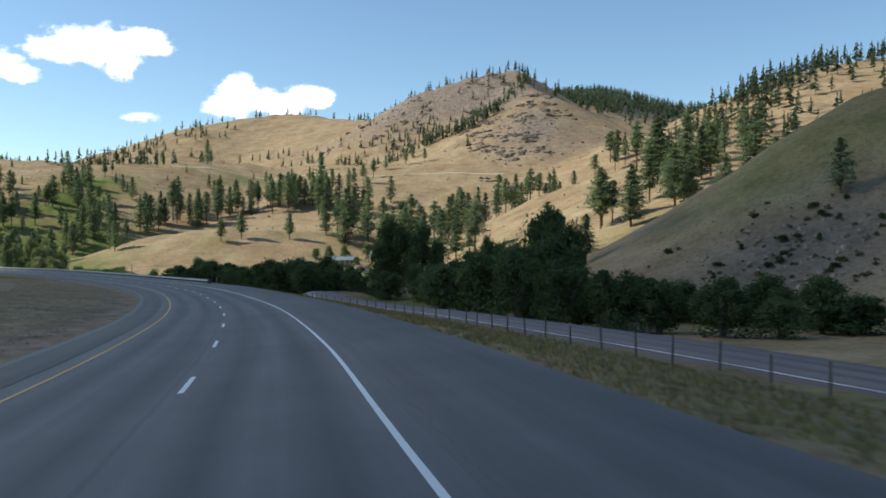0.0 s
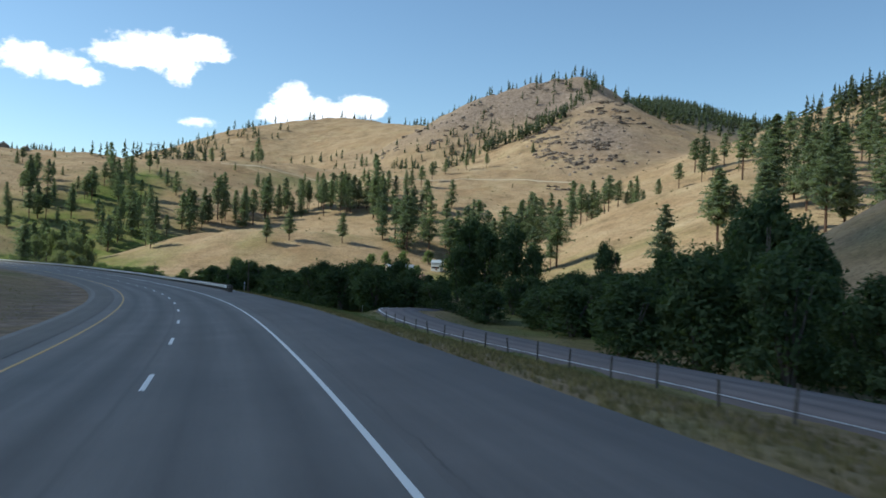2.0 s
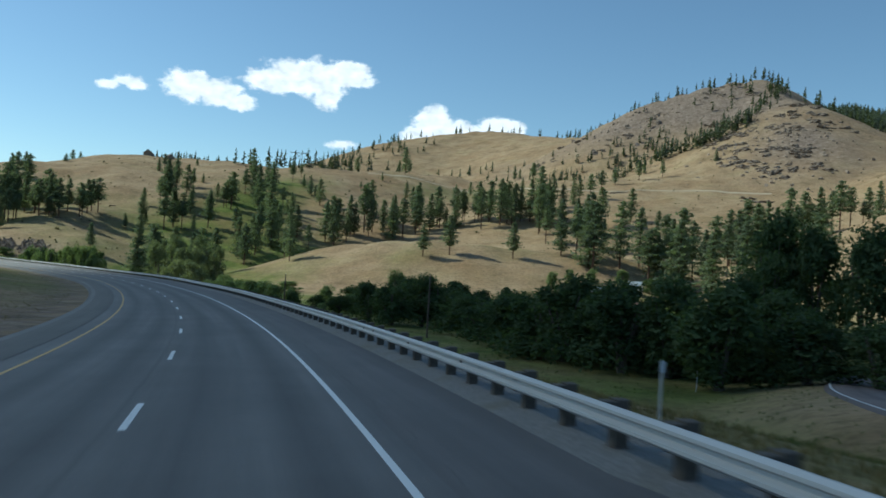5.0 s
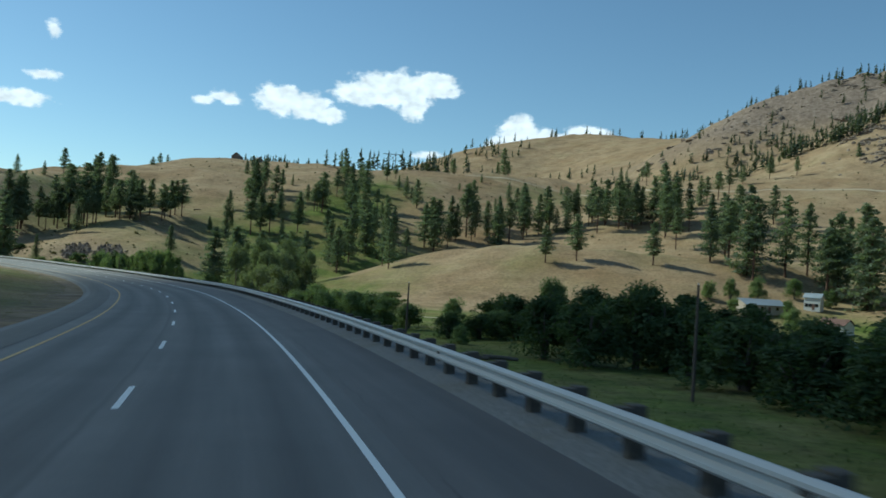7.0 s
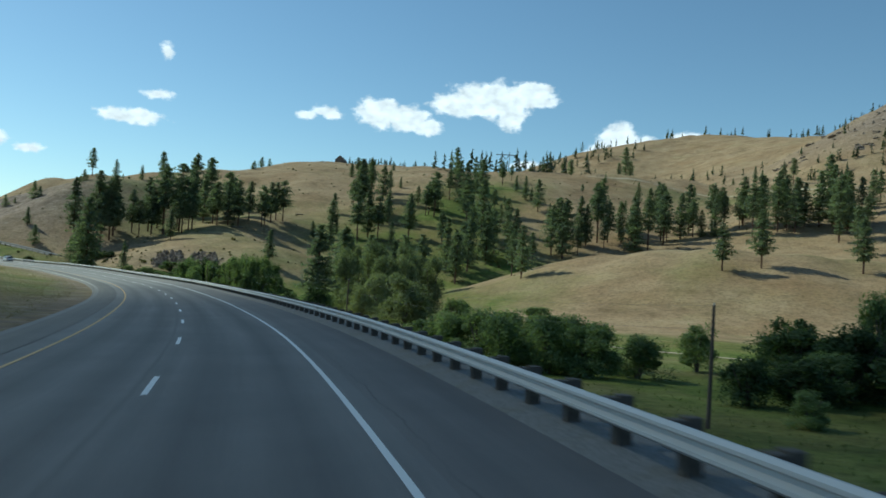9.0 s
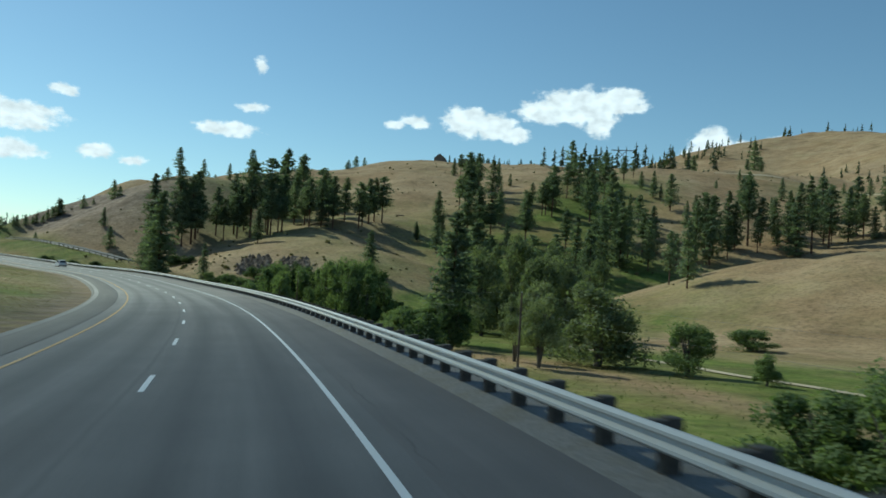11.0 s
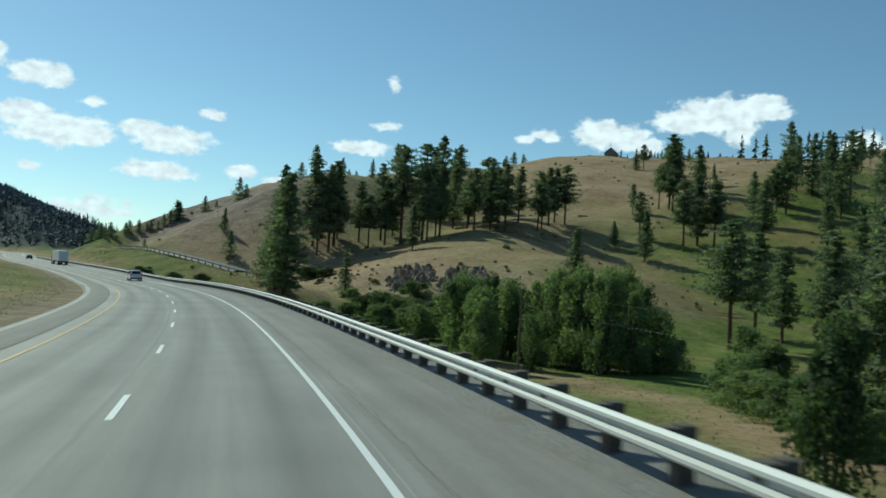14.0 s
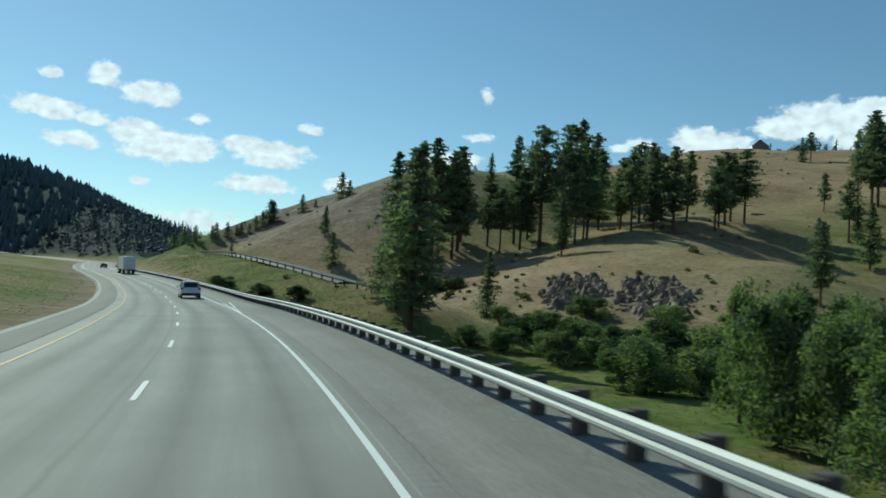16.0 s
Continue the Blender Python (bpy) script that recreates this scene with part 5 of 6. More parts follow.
make_guardrail("guardrail", "long galvanised steel guardrail on dark timber posts", ROAD, 4.9, (-50.5, 144.5), (-560, 503.4), 1.905, BANK)
make_guardrail("guardrail", "distant steel guardrail along the grassy bank", aside(RAMP, -3.9), 0, (-364, 486), (-490, 509), 3.8, 0, STEEL_DULL)


def make_rail_end():
    end = thing("crash_terminal", "striped guardrail end terminal beside the road", "guardrail")
    m = road_point(ROAD, -46.2, 147.5, 4.9, .25)
    bm = bmesh.new()
    box(bm, -.02, 0, .42, .42, .10, .46, .02)
    plate = part("impact_plate", bm, STEEL_DULL, end, "dull plate with black stripes")
    for k in range(3):
        bm = bmesh.new()
        box(bm, -.12 + k * .12, -.056, .44, .05, .006, .42, 0, Matrix.Translation((0, 0, .6)) @ Matrix.Rotation(.5, 4, "Y") @ Matrix.Translation((0, 0, -.6)))
        part("stripe", bm, BLACK, plate)
    bm = bmesh.new()
    box(bm, .06, .35, .56, .10, .7, .22, .03)
    part("feeder_rail", bm, STEEL, end)
    bm = bmesh.new()
    box(bm, .1, .5, -.3, .15, .15, 1.0, .01)
    part("post", bm, TIMBER, end)
    end.matrix_basis = m


make_rail_end()


# ---- lane dashes, scars and patches on the pavement ----
def dash_mesh():
    bm = bmesh.new()
    box(bm, 0, 0, 0, .13, 3.05, .006, .002)
    me = bpy.data.meshes.new("lane_dash")
    bm.to_mesh(me)
    bm.free()
    me.materials.append(WHITE_PAINT)
    return me


DASH = dash_mesh()
lane_line = tagged(new("lane_line"), "broken white lane line", "road marking", kind="structure")
RUN = np.concatenate([[0], np.cumsum(np.linalg.norm(np.diff(aside(ROAD, -1.94)[:, :2], axis=0), axis=1))])
START = float(np.interp(0, ROAD[:, 1], RUN))
LINE_L = aside(ROAD, -1.94)
for k in range(-6, 58):
    s = START + 20.75 + 12.19 * k
    if not 1 < s < RUN[-1] - 2:
        continue
    p = [np.interp(s, RUN, LINE_L[:, c]) for c in range(3)]
    q = [np.interp(s + 1.5, RUN, LINE_L[:, c]) for c in range(3)]
    o = new("dash", DASH)
    o.parent = lane_line
    yaw, pitch = math.atan2(-(q[0] - p[0]), q[1] - p[1]), math.atan2(q[2] - p[2], 1.5)
    o.matrix_basis = Matrix.Translation((p[0], p[1], p[2] - 1.94 * BANK + .004)) @ Euler((pitch, -math.atan(BANK), yaw), "XYZ").to_matrix().to_4x4()


# two stray paint strokes on the shoulder
for x0, y0, x1, y1 in ((-306.5, 414.6, -327.6, 425.9), (-306.5, 414.2, -327.2, 424.7)):
    stroke = link_mesh("paint_stroke", bmesh.new(), WHITE_PAINT)
    a, b = road_point(ROAD, x0, y0, 1.95, .012, BANK), road_point(ROAD, x1, y1, 3.1 if y1 > 425 else 2.4, .012, BANK)
    line = [a.translation.lerp(b.translation, u / 6) for u in range(7)]
    stroke.data.from_pydata([tuple(p + Vector((w * .5, w, w * .02))) for p in line for w in (-.06, .06)], [], [(2 * u, 2 * u + 1, 2 * u + 3, 2 * u + 2) for u in range(6)])
    tagged(stroke, "stray white paint stroke on the road shoulder", "road marking", kind="structure")


# ---- vehicles ----
def wheel(parent, x, y, radius, width):
    bm = bmesh.new()
    bmesh.ops.create_cone(bm, cap_ends=True, segments=20, radius1=radius, radius2=radius, depth=width, matrix=Matrix.Translation((x, y, radius)) @ Matrix.Rotation(1.5708, 4, "Y"))
    bmesh.ops.bevel(bm, geom=[e for e in bm.edges if len(e.link_faces) == 2 and e.calc_face_angle() > 1], offset=radius * .12, segments=2, affect="EDGES")
    w = part("wheel", bm, RUBBER, parent, "black rubber tyre")
    bm = bmesh.new()
    bmesh.ops.create_cone(bm, cap_ends=True, segments=16, radius1=radius * .62, radius2=radius * .58, depth=width * 1.04, matrix=Matrix.Translation((x, y, radius)) @ Matrix.Rotation(1.5708, 4, "Y"))
    part("rim", bm, CHROME, w, "alloy rim")


def loft(bm, sections):
    """Skin through closed cross-sections, each a list of points."""
    rings = [[bm.verts.new(p) for p in s] for s in sections]
    n = len(rings[0])
    for a, b in zip(rings[:-1], rings[1:]):
        for j in range(n):
            bm.faces.new((a[j], a[(j + 1) % n], b[(j + 1) % n], b[j]))
    bm.faces.new(rings[0][::-1])
    bm.faces.new(rings[-1])
    bmesh.ops.recalc_face_normals(bm, faces=bm.faces)


def car_section(y, half, low, high, tuck):
    return [(-half * .92, y, low), (-half, y, low + .18), (-half, y, high - .22), (-half + tuck, y, high), (half - tuck, y, high), (half, y, high - .22), (half, y, low + .18), (half * .92, y, low)]


def make_suv(m, name, label, paint, tall=1.0):
    car = thing(name, label, "car")
    bm = bmesh.new()
    loft(bm, [car_section(-2.38, .80, .42, .92, .10), car_section(-2.28, .93, .32, 1.06, .08), car_section(-1.3, .97, .26, 1.08, .06), car_section(.4, .97, .24, 1.06, .06), car_section(1.5, .96, .26, 1.02, .10), car_section(2.1, .90, .30, .92, .16), car_section(2.36, .74, .40, .78, .2)])
    part("body", bm, paint, car)
    bm = bmesh.new()
    loft(bm, [[(-.84, -2.16, 1.04), (-.61, -1.86, 1.62 * tall), (.61, -1.86, 1.62 * tall), (.84, -2.16, 1.04)], [(-.90, -1.2, 1.06), (-.63, -1.1, 1.72 * tall), (.63, -1.1, 1.72 * tall), (.90, -1.2, 1.06)],
              [(-.90, .2, 1.05), (-.69, .05, 1.70 * tall), (.69, .05, 1.70 * tall), (.90, .2, 1.05)], [(-.86, 1.15, 1.02), (-.68, .55, 1.60 * tall), (.68, .55, 1.60 * tall), (.86, 1.15, 1.02)]])
    part("cabin", bm, paint, car)
    bm = bmesh.new()
    loft(bm, [[(-.70, -2.155, 1.10), (-.60, -1.955, 1.54 * tall), (.60, -1.955, 1.54 * tall), (.70, -2.155, 1.10)], [(-.70, -2.12, 1.10), (-.60, -1.92, 1.54 * tall), (.60, -1.92, 1.54 * tall), (.70, -2.12, 1.10)]])
    part("rear_window", bm, GLASS, car, "dark tinted rear window")
    for s in (-1, 1):
        bm = bmesh.new()
        loft(bm, [[(s * .925, y, 1.12), (s * .745, y + (.12 if y < 0 else -.3), 1.56 * tall), (s * .72, y + (.12 if y < 0 else -.3), 1.56 * tall), (s * .85, y, 1.12)] for y in (-1.6, .75)])
        part("side_window", bm, GLASS, car, "dark side glass")
        bm = bmesh.new()
        box(bm, s * .80, -2.30, .86, .26, .12, .22, .03)
        part("tail_light", bm, LIGHT_RED, car, "red tail lamp")
        bm = bmesh.new()
        box(bm, s * 1.06, .75, 1.04, .2, .14, .15, .04)
        part("wing_mirror", bm, paint, car)
        bm = bmesh.new()
        tube(bm, [(s * .62, -1.5, 1.73 * tall), (s * .62, .1, 1.72 * tall)], [.025, .025], 6)
        part("roof_rail", bm, BLACK, car)
        wheel(car, s * .84, -1.42, .36, .24)
        wheel(car, s * .84, 1.42, .36, .24)
    bm = bmesh.new()
    box(bm, 0, -2.33, .30, 1.70, .18, .26, .05)
    part("bumper", bm, BLACK, car, "black plastic rear bumper")
    bm = bmesh.new()
    box(bm, 0, -2.385, .74, .34, .02, .16, .004)
    part("number_plate", bm, PLATE, car, "plain pale plate")
    bm = bmesh.new()
    box(bm, 0, -1.95, 1.62 * tall, 1.2, .3, .05, .02)
    part("spoiler", bm, paint, car)
    car.matrix_basis = m
    return car


def make_truck(m):
    truck = thing("semi_truck", "white box-trailer truck driving ahead on the highway", "truck")
    bm = bmesh.new()
    box(bm, 0, 7.0, 1.12, 2.6, 14.0, 2.9, .04)
    trailer = part("trailer", bm, TRAILER_WHITE, truck, "tall white box trailer")
    for s in (-1, 1):
        bm = bmesh.new()
        box(bm, s * .63, -.02, 1.22, 1.2, .05, 2.68, .012)
        part("rear_door", bm, TRAILER_WHITE, trailer)
        for k in (-.35, .35):
            bm = bmesh.new()
            tube(bm, [(s * (.63 + k), -.06, 1.25), (s * (.63 + k), -.06, 3.85)], [.02, .02], 6)
            part("lock_rod", bm, CHROME, trailer)
        bm = bmesh.new()
        box(bm, s * 1.12, -.03, .98, .22, .06, .12, .01)
        part("tail_light", bm, LIGHT_RED, trailer)
        for y in (1.6, 2.9, 12.2, 13.5, 17.3):
            wheel(truck, s * 1.02, y, .5, .5 if y < 15 else .3)
        bm = bmesh.new()
        box(bm, s * 1.05, 14.8, .45, .5, 1.4, .55, .1)
        part("fuel_tank", bm, CHROME, truck)
    bm = bmesh.new()
    box(bm, 0, -.02, .50, 2.3, .10, .12, .01)
    for s in (-.6, .6):
        box(bm, s, .02, .6, .08, .08, .5)
    part("underride_guard", bm, BLACK, truck)
    bm = bmesh.new()
    box(bm, 0, 7.2, .88, .9, 13.4, .26, .02)
    part("chassis", bm, BLACK, truck)
    bm = bmesh.new()
    loft(bm, [car_section(14.3, 1.2, .9, 3.6, .15), car_section(15.2, 1.22, .7, 3.7, .25), car_section(16.5, 1.2, .6, 2.9, .2), car_section(18.3, 1.1, .6, 1.9, .25)])
    part("cab", bm, CAB_RED, truck, "dark red tractor cab")
    truck.matrix_basis = m
    return truck


make_suv(road_point(ROAD, -339.5, 425.3, .2, 0.02, BANK) @ Matrix.Scale(1.03, 4), "suv", "white compact SUV driving ahead on the highway", WHITE_BODY)
make_truck(road_point(ROAD, -446, 465, .2, 0.02, BANK))
make_suv(road_point(ROAD, -532, 493.5, 0, 0.02, 0), "car", "small dark car far ahead on the highway", SILVER_BODY, .9)
far_line = aside(ROAD, -46, 1.75)
make_suv(road_point(far_line, -560, 466, -2, 0, 0) @ Matrix.Rotation(math.pi, 4, "Z"), "car", "dark car coming on the opposite carriageway", SILVER_BODY, .9)
make_suv(road_point(far_line, -610, 484, -2, 0, 0) @ Matrix.Rotation(math.pi, 4, "Z"), "van", "white van coming on the opposite carriageway", WHITE_BODY, 1.25)


# ---- fence, markers and power line ----
def make_fence():
    fence = thing("wire_fence", "wire fence on dark wooden posts beside the frontage road", "fence")
    line = aside(SIDE_ROAD, -4.7)
    line = line[(line[:, 1] > 24) & (line[:, 1] < 162)]
    run = np.concatenate([[0], np.cumsum(np.linalg.norm(np.diff(line[:, :2], axis=0), axis=1))])
    bm = bmesh.new()
    tube(bm, [(0, 0, -.3), (0, 0, 1.3)], [.065, .055], 7)
    mesh = bpy.data.meshes.new("post")
    bm.to_mesh(mesh)
    bm.free()
    mesh.materials.append(TIMBER)
    r = random.Random(8)
    tops = []
    for s in list(np.arange(0, 46, 3.3)) + list(np.arange(46, run[-1], 5.25)):
        s += r.uniform(-.25, .25)
        x, y = np.interp(s, run, line[:, 0]), np.interp(s, run, line[:, 1])
        z = ground_z(x, y)
        tops.append(Vector((x, y, z)))
        o = new("post", mesh)
        o.parent = fence
        o.matrix_basis = Matrix.Translation((x, y, z)) @ Euler((r.gauss(0, .04), r.gauss(0, .04), 0)).to_matrix().to_4x4() @ Matrix.Diagonal((1, 1, r.uniform(.85, 1.1), 1))
    for h in (.45, .8, 1.1):
        bm = bmesh.new()
        tube(bm, [p + Vector((0, 0, h)) for p in tops], [.006] * len(tops), 4)
        part("wire", bm, WIRE, fence)


make_fence()


def make_marker(x, y, high, plate_mat, label):
    marker = thing("delineator", label, "road marker", "roadside markers")
    bm = bmesh.new()
    tube(bm, [(0, 0, -.3), (0, 0, high)], [.03, .03], 6)
    part("post", bm, STEEL, marker)
    bm = bmesh.new()
    box(bm, 0, -.035, high - .26, .12, .02, .24, .008)
    part("reflector", bm, plate_mat, marker)
    marker.matrix_basis = Matrix.Translation((x, y, ground_z(x, y))) @ Matrix.Rotation(.3, 4, "Z")


make_marker(-38.2, 224.2, 1.9, PLATE, "thin roadside marker post with a pale reflector")
make_marker(-44, 163, 1.3, PLATE, "thin roadside marker post with a pale reflector")
make_marker(13.3, 84.6, 1.5, PLATE, "white marker post beside the frontage road")
make_marker(17, 118, 1.2, YELLOW, "yellowish marker post beside the frontage road")


def make_pole(x, y, high, arm):
    pole = thing("utility_pole", "weathered wooden utility pole in the valley meadow", "utility pole", "power line")
    bm = bmesh.new()
    tube(bm, [(0, 0, -.5), (0, 0, high)], [.16, .10], 9)
    part("pole", bm, POLE_WOOD, pole)
    if arm:
        bm = bmesh.new()
        box(bm, 0, 0, high - .9, 2.0, .10, .12, .01)
        part("crossarm", bm, POLE_WOOD, pole)
    for s in (-.8, 0, .8) if arm else (0,):
        bm = bmesh.new()
        tube(bm, [(s, 0, high - .8 if s else high), (s, 0, high - .55 if s else high + .18)], [.05, .03], 6)
        part("insulator", bm, PLATE, pole)
    z = ground_z(x, y)
    pole.matrix_basis = Matrix.Translation((x, y, z)) @ Matrix.Rotation(.9, 4, "Z")
    return Vector((x, y, z + high))


P1, P2, P3 = make_pole(-74.2, 269, 9.5, False), make_pole(-113, 305, 8.2, False), make_pole(-267.2, 434.3, 10.7, False)
P4 = make_pole(-184.8, 376, 8.6, False)


def make_wire(a, b, sag):
    bm = bmesh.new()
    tube(bm, [a.lerp(b, u) - Vector((0, 0, sag * 4 * u * (1 - u))) for u in (k / 14 for k in range(15))], [.006] * 15, 4)
    ob = link_mesh("power_line", bm, WIRE)
    tagged(ob, "thin overhead wire strung between utility poles", "wire", "power line")


for a, b in ((P2, P4), (P4, P3)):
    make_wire(a, b, 1.1)
    make_wire(a - Vector((0, 0, 1.6)), b - Vector((0, 0, 1.8)), 1.2)


def make_pylon(x, y, high):
    tower = thing("transmission_tower", "distant steel transmission tower on the ridge", "pylon", "transmission towers")
    for s in (-3, 3):
        bm = bmesh.new()
        tube(bm, [(s, 0, -1), (s, 0, high)], [.35, .25], 6)
        part("mast", bm, WIRE, tower)
    bm = bmesh.new()
    box(bm, 0, 0, high - 3, 16, .5, .6, .05)
    part("crossarm", bm, WIRE, tower)
    for s in (1, -1):
        bm = bmesh.new()
        tube(bm, [(-3 * s, 0, high - 9), (3 * s, 0, high - 3)], [.18, .18], 5)
        part("brace", bm, WIRE, tower)
    tower.matrix_basis = Matrix.Translation((x, y, ground_z(x, y))) @ Matrix.Rotation(.4, 4, "Z")


make_pylon(-354, 886, 20)
make_pylon(-364, 1003, 30)


# ---- houses in the side valley, and the hut on the ridge ----
def make_house(name, label, x, y, turn, wide, long, wall_h, roof_h, wall_mat, roof_mat):
    house = thing(name, label, "house")
    bm = bmesh.new()
    box(bm, 0, 0, -.6, wide, long, wall_h + .6, .02)
    part("wall", bm, wall_mat, house)
    for s in (-1, 1):
        bm = bmesh.new()
        e = wide / 2 + .4
        loft(bm, [[(s * e, y0, wall_h - .15), (s * e, y0, wall_h), (0, y0, wall_h + roof_h + .14), (0, y0, wall_h + roof_h)] for y0 in (-long / 2 - .4, long / 2 + .4)])
        part("roof", bm, roof_mat, house)
    for y0 in (-long / 2, long / 2 - .1):
        bm = bmesh.new()
        loft(bm, [[(-wide / 2, yy, wall_h), (0, yy, wall_h + roof_h), (wide / 2, yy, wall_h)] for yy in (y0, y0 + .1)])
        part("gable", bm, wall_mat, house)
    for k, yy in enumerate((-long * .28, long * .1, long * .34)):
        bm = bmesh.new()
        box(bm, -wide / 2 - .02, yy, 1.0, .08, 1.1, 1.1, .01)
        w = part("window", bm, GLASS, house)
        bm = bmesh.new()
        box(bm, -wide / 2 - .05, yy, .92, .06, 1.3, .08)
        part("sill", bm, HOUSE_WHITE, w)
    bm = bmesh.new()
    box(bm, -wide / 2 - .02, -long * .08, 0, .08, .95, 2.05, .01)
    part("door", bm, ROOF_BROWN, house)
    bm = bmesh.new()
    box(bm, wide * .2, long * .15, wall_h + roof_h * .4, .6, .6, 1.5, .03)
    part("chimney", bm, ROCK, house)
    house.matrix_basis = Matrix.Translation((x, y, ground_z(x, y) + .2)) @ Matrix.Rotation(turn, 4, "Z")


make_house("house", "small white two-storey house below the trees", -41.5, 514, 1.2, 4.2, 5.4, 4.2, 1.4, HOUSE_WHITE, ROOF_GREY)
make_house("house", "white cottage with a brown roof", -43, 440, .9, 5, 7, 2.4, 1.5, HOUSE_WHITE, ROOF_BROWN)
make_house("house", "long low house with a blue-grey metal roof", -60, 499, 2.2, 8, 16, 2.6, 1.8, HOUSE_TAN, ROOF_GREY)
make_house("house", "shed with a blue-grey metal roof among the trees", -56.5, 330, 2.0, 3.4, 5.6, 1.9, .9, HOUSE_TAN, ROOF_GREY)
make_house("hut", "weathered gabled hut on the hill crest", -478, 833, .4, 8, 12, 1.6, 3.4, HUT_WOOD, HUT_WOOD)
make_house("hut", "small weathered shed on the hill crest", -462, 841, .9, 6, 7, 1.2, 2.6, HUT_WOOD, HUT_WOOD)


# ---- rocks ----
def rock_mesh(seed, cuts=1):
    bm = bmesh.new()
    bmesh.ops.create_icosphere(bm, subdivisions=cuts, radius=1)
    off = Vector((seed * 3.1, seed * 1.7, 0))
    for v in bm.verts:
        v.co *= 1 + .6 * noise.noise(v.co * 1.3 + off) + .35 * noise.cell(v.co * 2.3 + off)
        v.co.z *= .75
    me = bpy.data.meshes.new("rock")
    bm.to_mesh(me)
    bm.free()
    me.materials.append(ROCK)
    return me


ROCKS = [rock_mesh(k) for k in range(6)]
CRAGS = [rock_mesh(k, 3) for k in range(10, 15)]


def outcrop(label, count, seed, spot, low, high):
    crag = thing("rock_outcrop", label, "rocks")
    r = random.Random(seed)
    for _ in range(count):
        x, y = spot(r)
        s = r.uniform(low, high) * (1.6 if r.random() < .15 else 1)
        o = new("rock", ROCKS[r.randrange(6)])
        o.parent = crag
        o.matrix_basis = Matrix.Translation((x, y, ground_z(x, y) - s * .12)) @ Euler((r.uniform(-.4, .4), r.uniform(-.4, .4), r.uniform(0, 6.28))).to_matrix().to_4x4() @ Matrix.Diagonal((s, s * r.uniform(.5, 1.1), s * r.uniform(.6, 1.5), 1))


# two craggy faces side by side: centre, half width across the slope, half height up the slope
CRAG_FACES = [((-361, 519.5), 6.6, 10.5), ((-344.5, 520.5), 6.2, 10.5)]


def on_face(r, face, loose=1.0):
    (cx, cy), across, up = face
    u, v = r.uniform(-1, 1) * across * loose, r.uniform(-1, 1) * up * loose
    u *= 1 - .3 * abs(v) / up
    return cx + .93 * u - .62 * v, cy + .37 * u + .79 * v


outcrop("broken grey-brown rock outcrop in the cut below the hill", 130, 4, lambda r: on_face(r, CRAG_FACES[r.randrange(2)], 1.35), .25, .75)
r_crag = random.Random(31)
for face in CRAG_FACES:
    crags = thing("rock_ledge", "massive craggy dark bedrock breaking out of the dry knoll", "rocks")
    for k in range(74):
        x, y = on_face(r_crag, face)
        s = r_crag.uniform(.7, 1.75)
        o = new("crag", CRAGS[k % 5])
        o.parent = crags
        o.matrix_basis = Matrix.Translation((x, y, ground_z(x, y) - s * .55)) @ Euler((r_crag.uniform(-.35, .35), r_crag.uniform(-.35, .35), r_crag.uniform(0, 6.28))).to_matrix().to_4x4() @ Matrix.Diagonal((s * 1.1, s * r_crag.uniform(.6, 1.0), s * r_crag.uniform(1.2, 2.1), 1))
outcrop("scattered rocks on the steep face of the peak", 190, 6, lambda r: (r.gauss(80, 30), r.gauss(960, 55)), .7, 2.2)
outcrop("dark rocks and brush on the shaded near slope", 80, 7, lambda r: (r.gauss(74, 9), r.gauss(170, 10)), .25, .95)
r_brush = random.Random(77)
for k in range(26):
    plant_leafy(r_brush.gauss(73, 10), r_brush.gauss(172, 12), r_brush.uniform(.8, 1.9), r_brush.uniform(1.4, 3.4), "dark", "low dark shrub on the steep shaded slope", "shrub")
peak_crags = thing("rock_ledge", "reddish-brown rock ledges on the steep face of the far peak", "rocks")
r_peak = random.Random(41)
CLUSTERS = [(r_peak.gauss(78, 34), r_peak.gauss(965, 60)) for _ in range(26)] + [(r_peak.gauss(-30, 60), r_peak.gauss(1175, 40)) for _ in range(9)]
for k in range(230):
    cx, cy = CLUSTERS[k % len(CLUSTERS)]
    x, y, s = cx + r_peak.gauss(0, 8), cy + r_peak.gauss(0, 6), r_peak.uniform(1.4, 3.6)
    o = new("crag", CRAGS[k % 5])
    o.parent = peak_crags
    o.matrix_basis = Matrix.Translation((x, y, ground_z(x, y) - s * .3)) @ Euler((r_peak.uniform(-.3, .3), r_peak.uniform(-.3, .3), r_peak.uniform(-.6, .6))).to_matrix().to_4x4() @ Matrix.Diagonal((s * 1.6, s, s * r_peak.uniform(.7, 1.2), 1))
outcrop("rocks on the ridge of the peak", 90, 9, lambda r: (r.gauss(-40, 50), r.gauss(1190, 40)), .9, 2.6)


def make_log(x, y, turn, long, rad, label="grey fallen log lying in the meadow grass"):
    bm = bmesh.new()
    tube(bm, [(-long / 2, 0, rad), (0, .1, rad * 1.1), (long / 2, 0, rad * .8)], [rad, rad * .9, rad * .7], 8)
    for k in (-.3, .2):
        tube(bm, [(k * long, 0, rad), (k * long + .3, .3, rad * 3)], [rad * .3, rad * .1], 5)
    ob = link_mesh("fallen_log", bm, BARK_GREY)
    ob.matrix_basis = Matrix.Translation((x, y, ground_z(x, y))) @ Matrix.Rotation(turn, 4, "Z")
    tagged(ob, label, "log", "fallen logs")


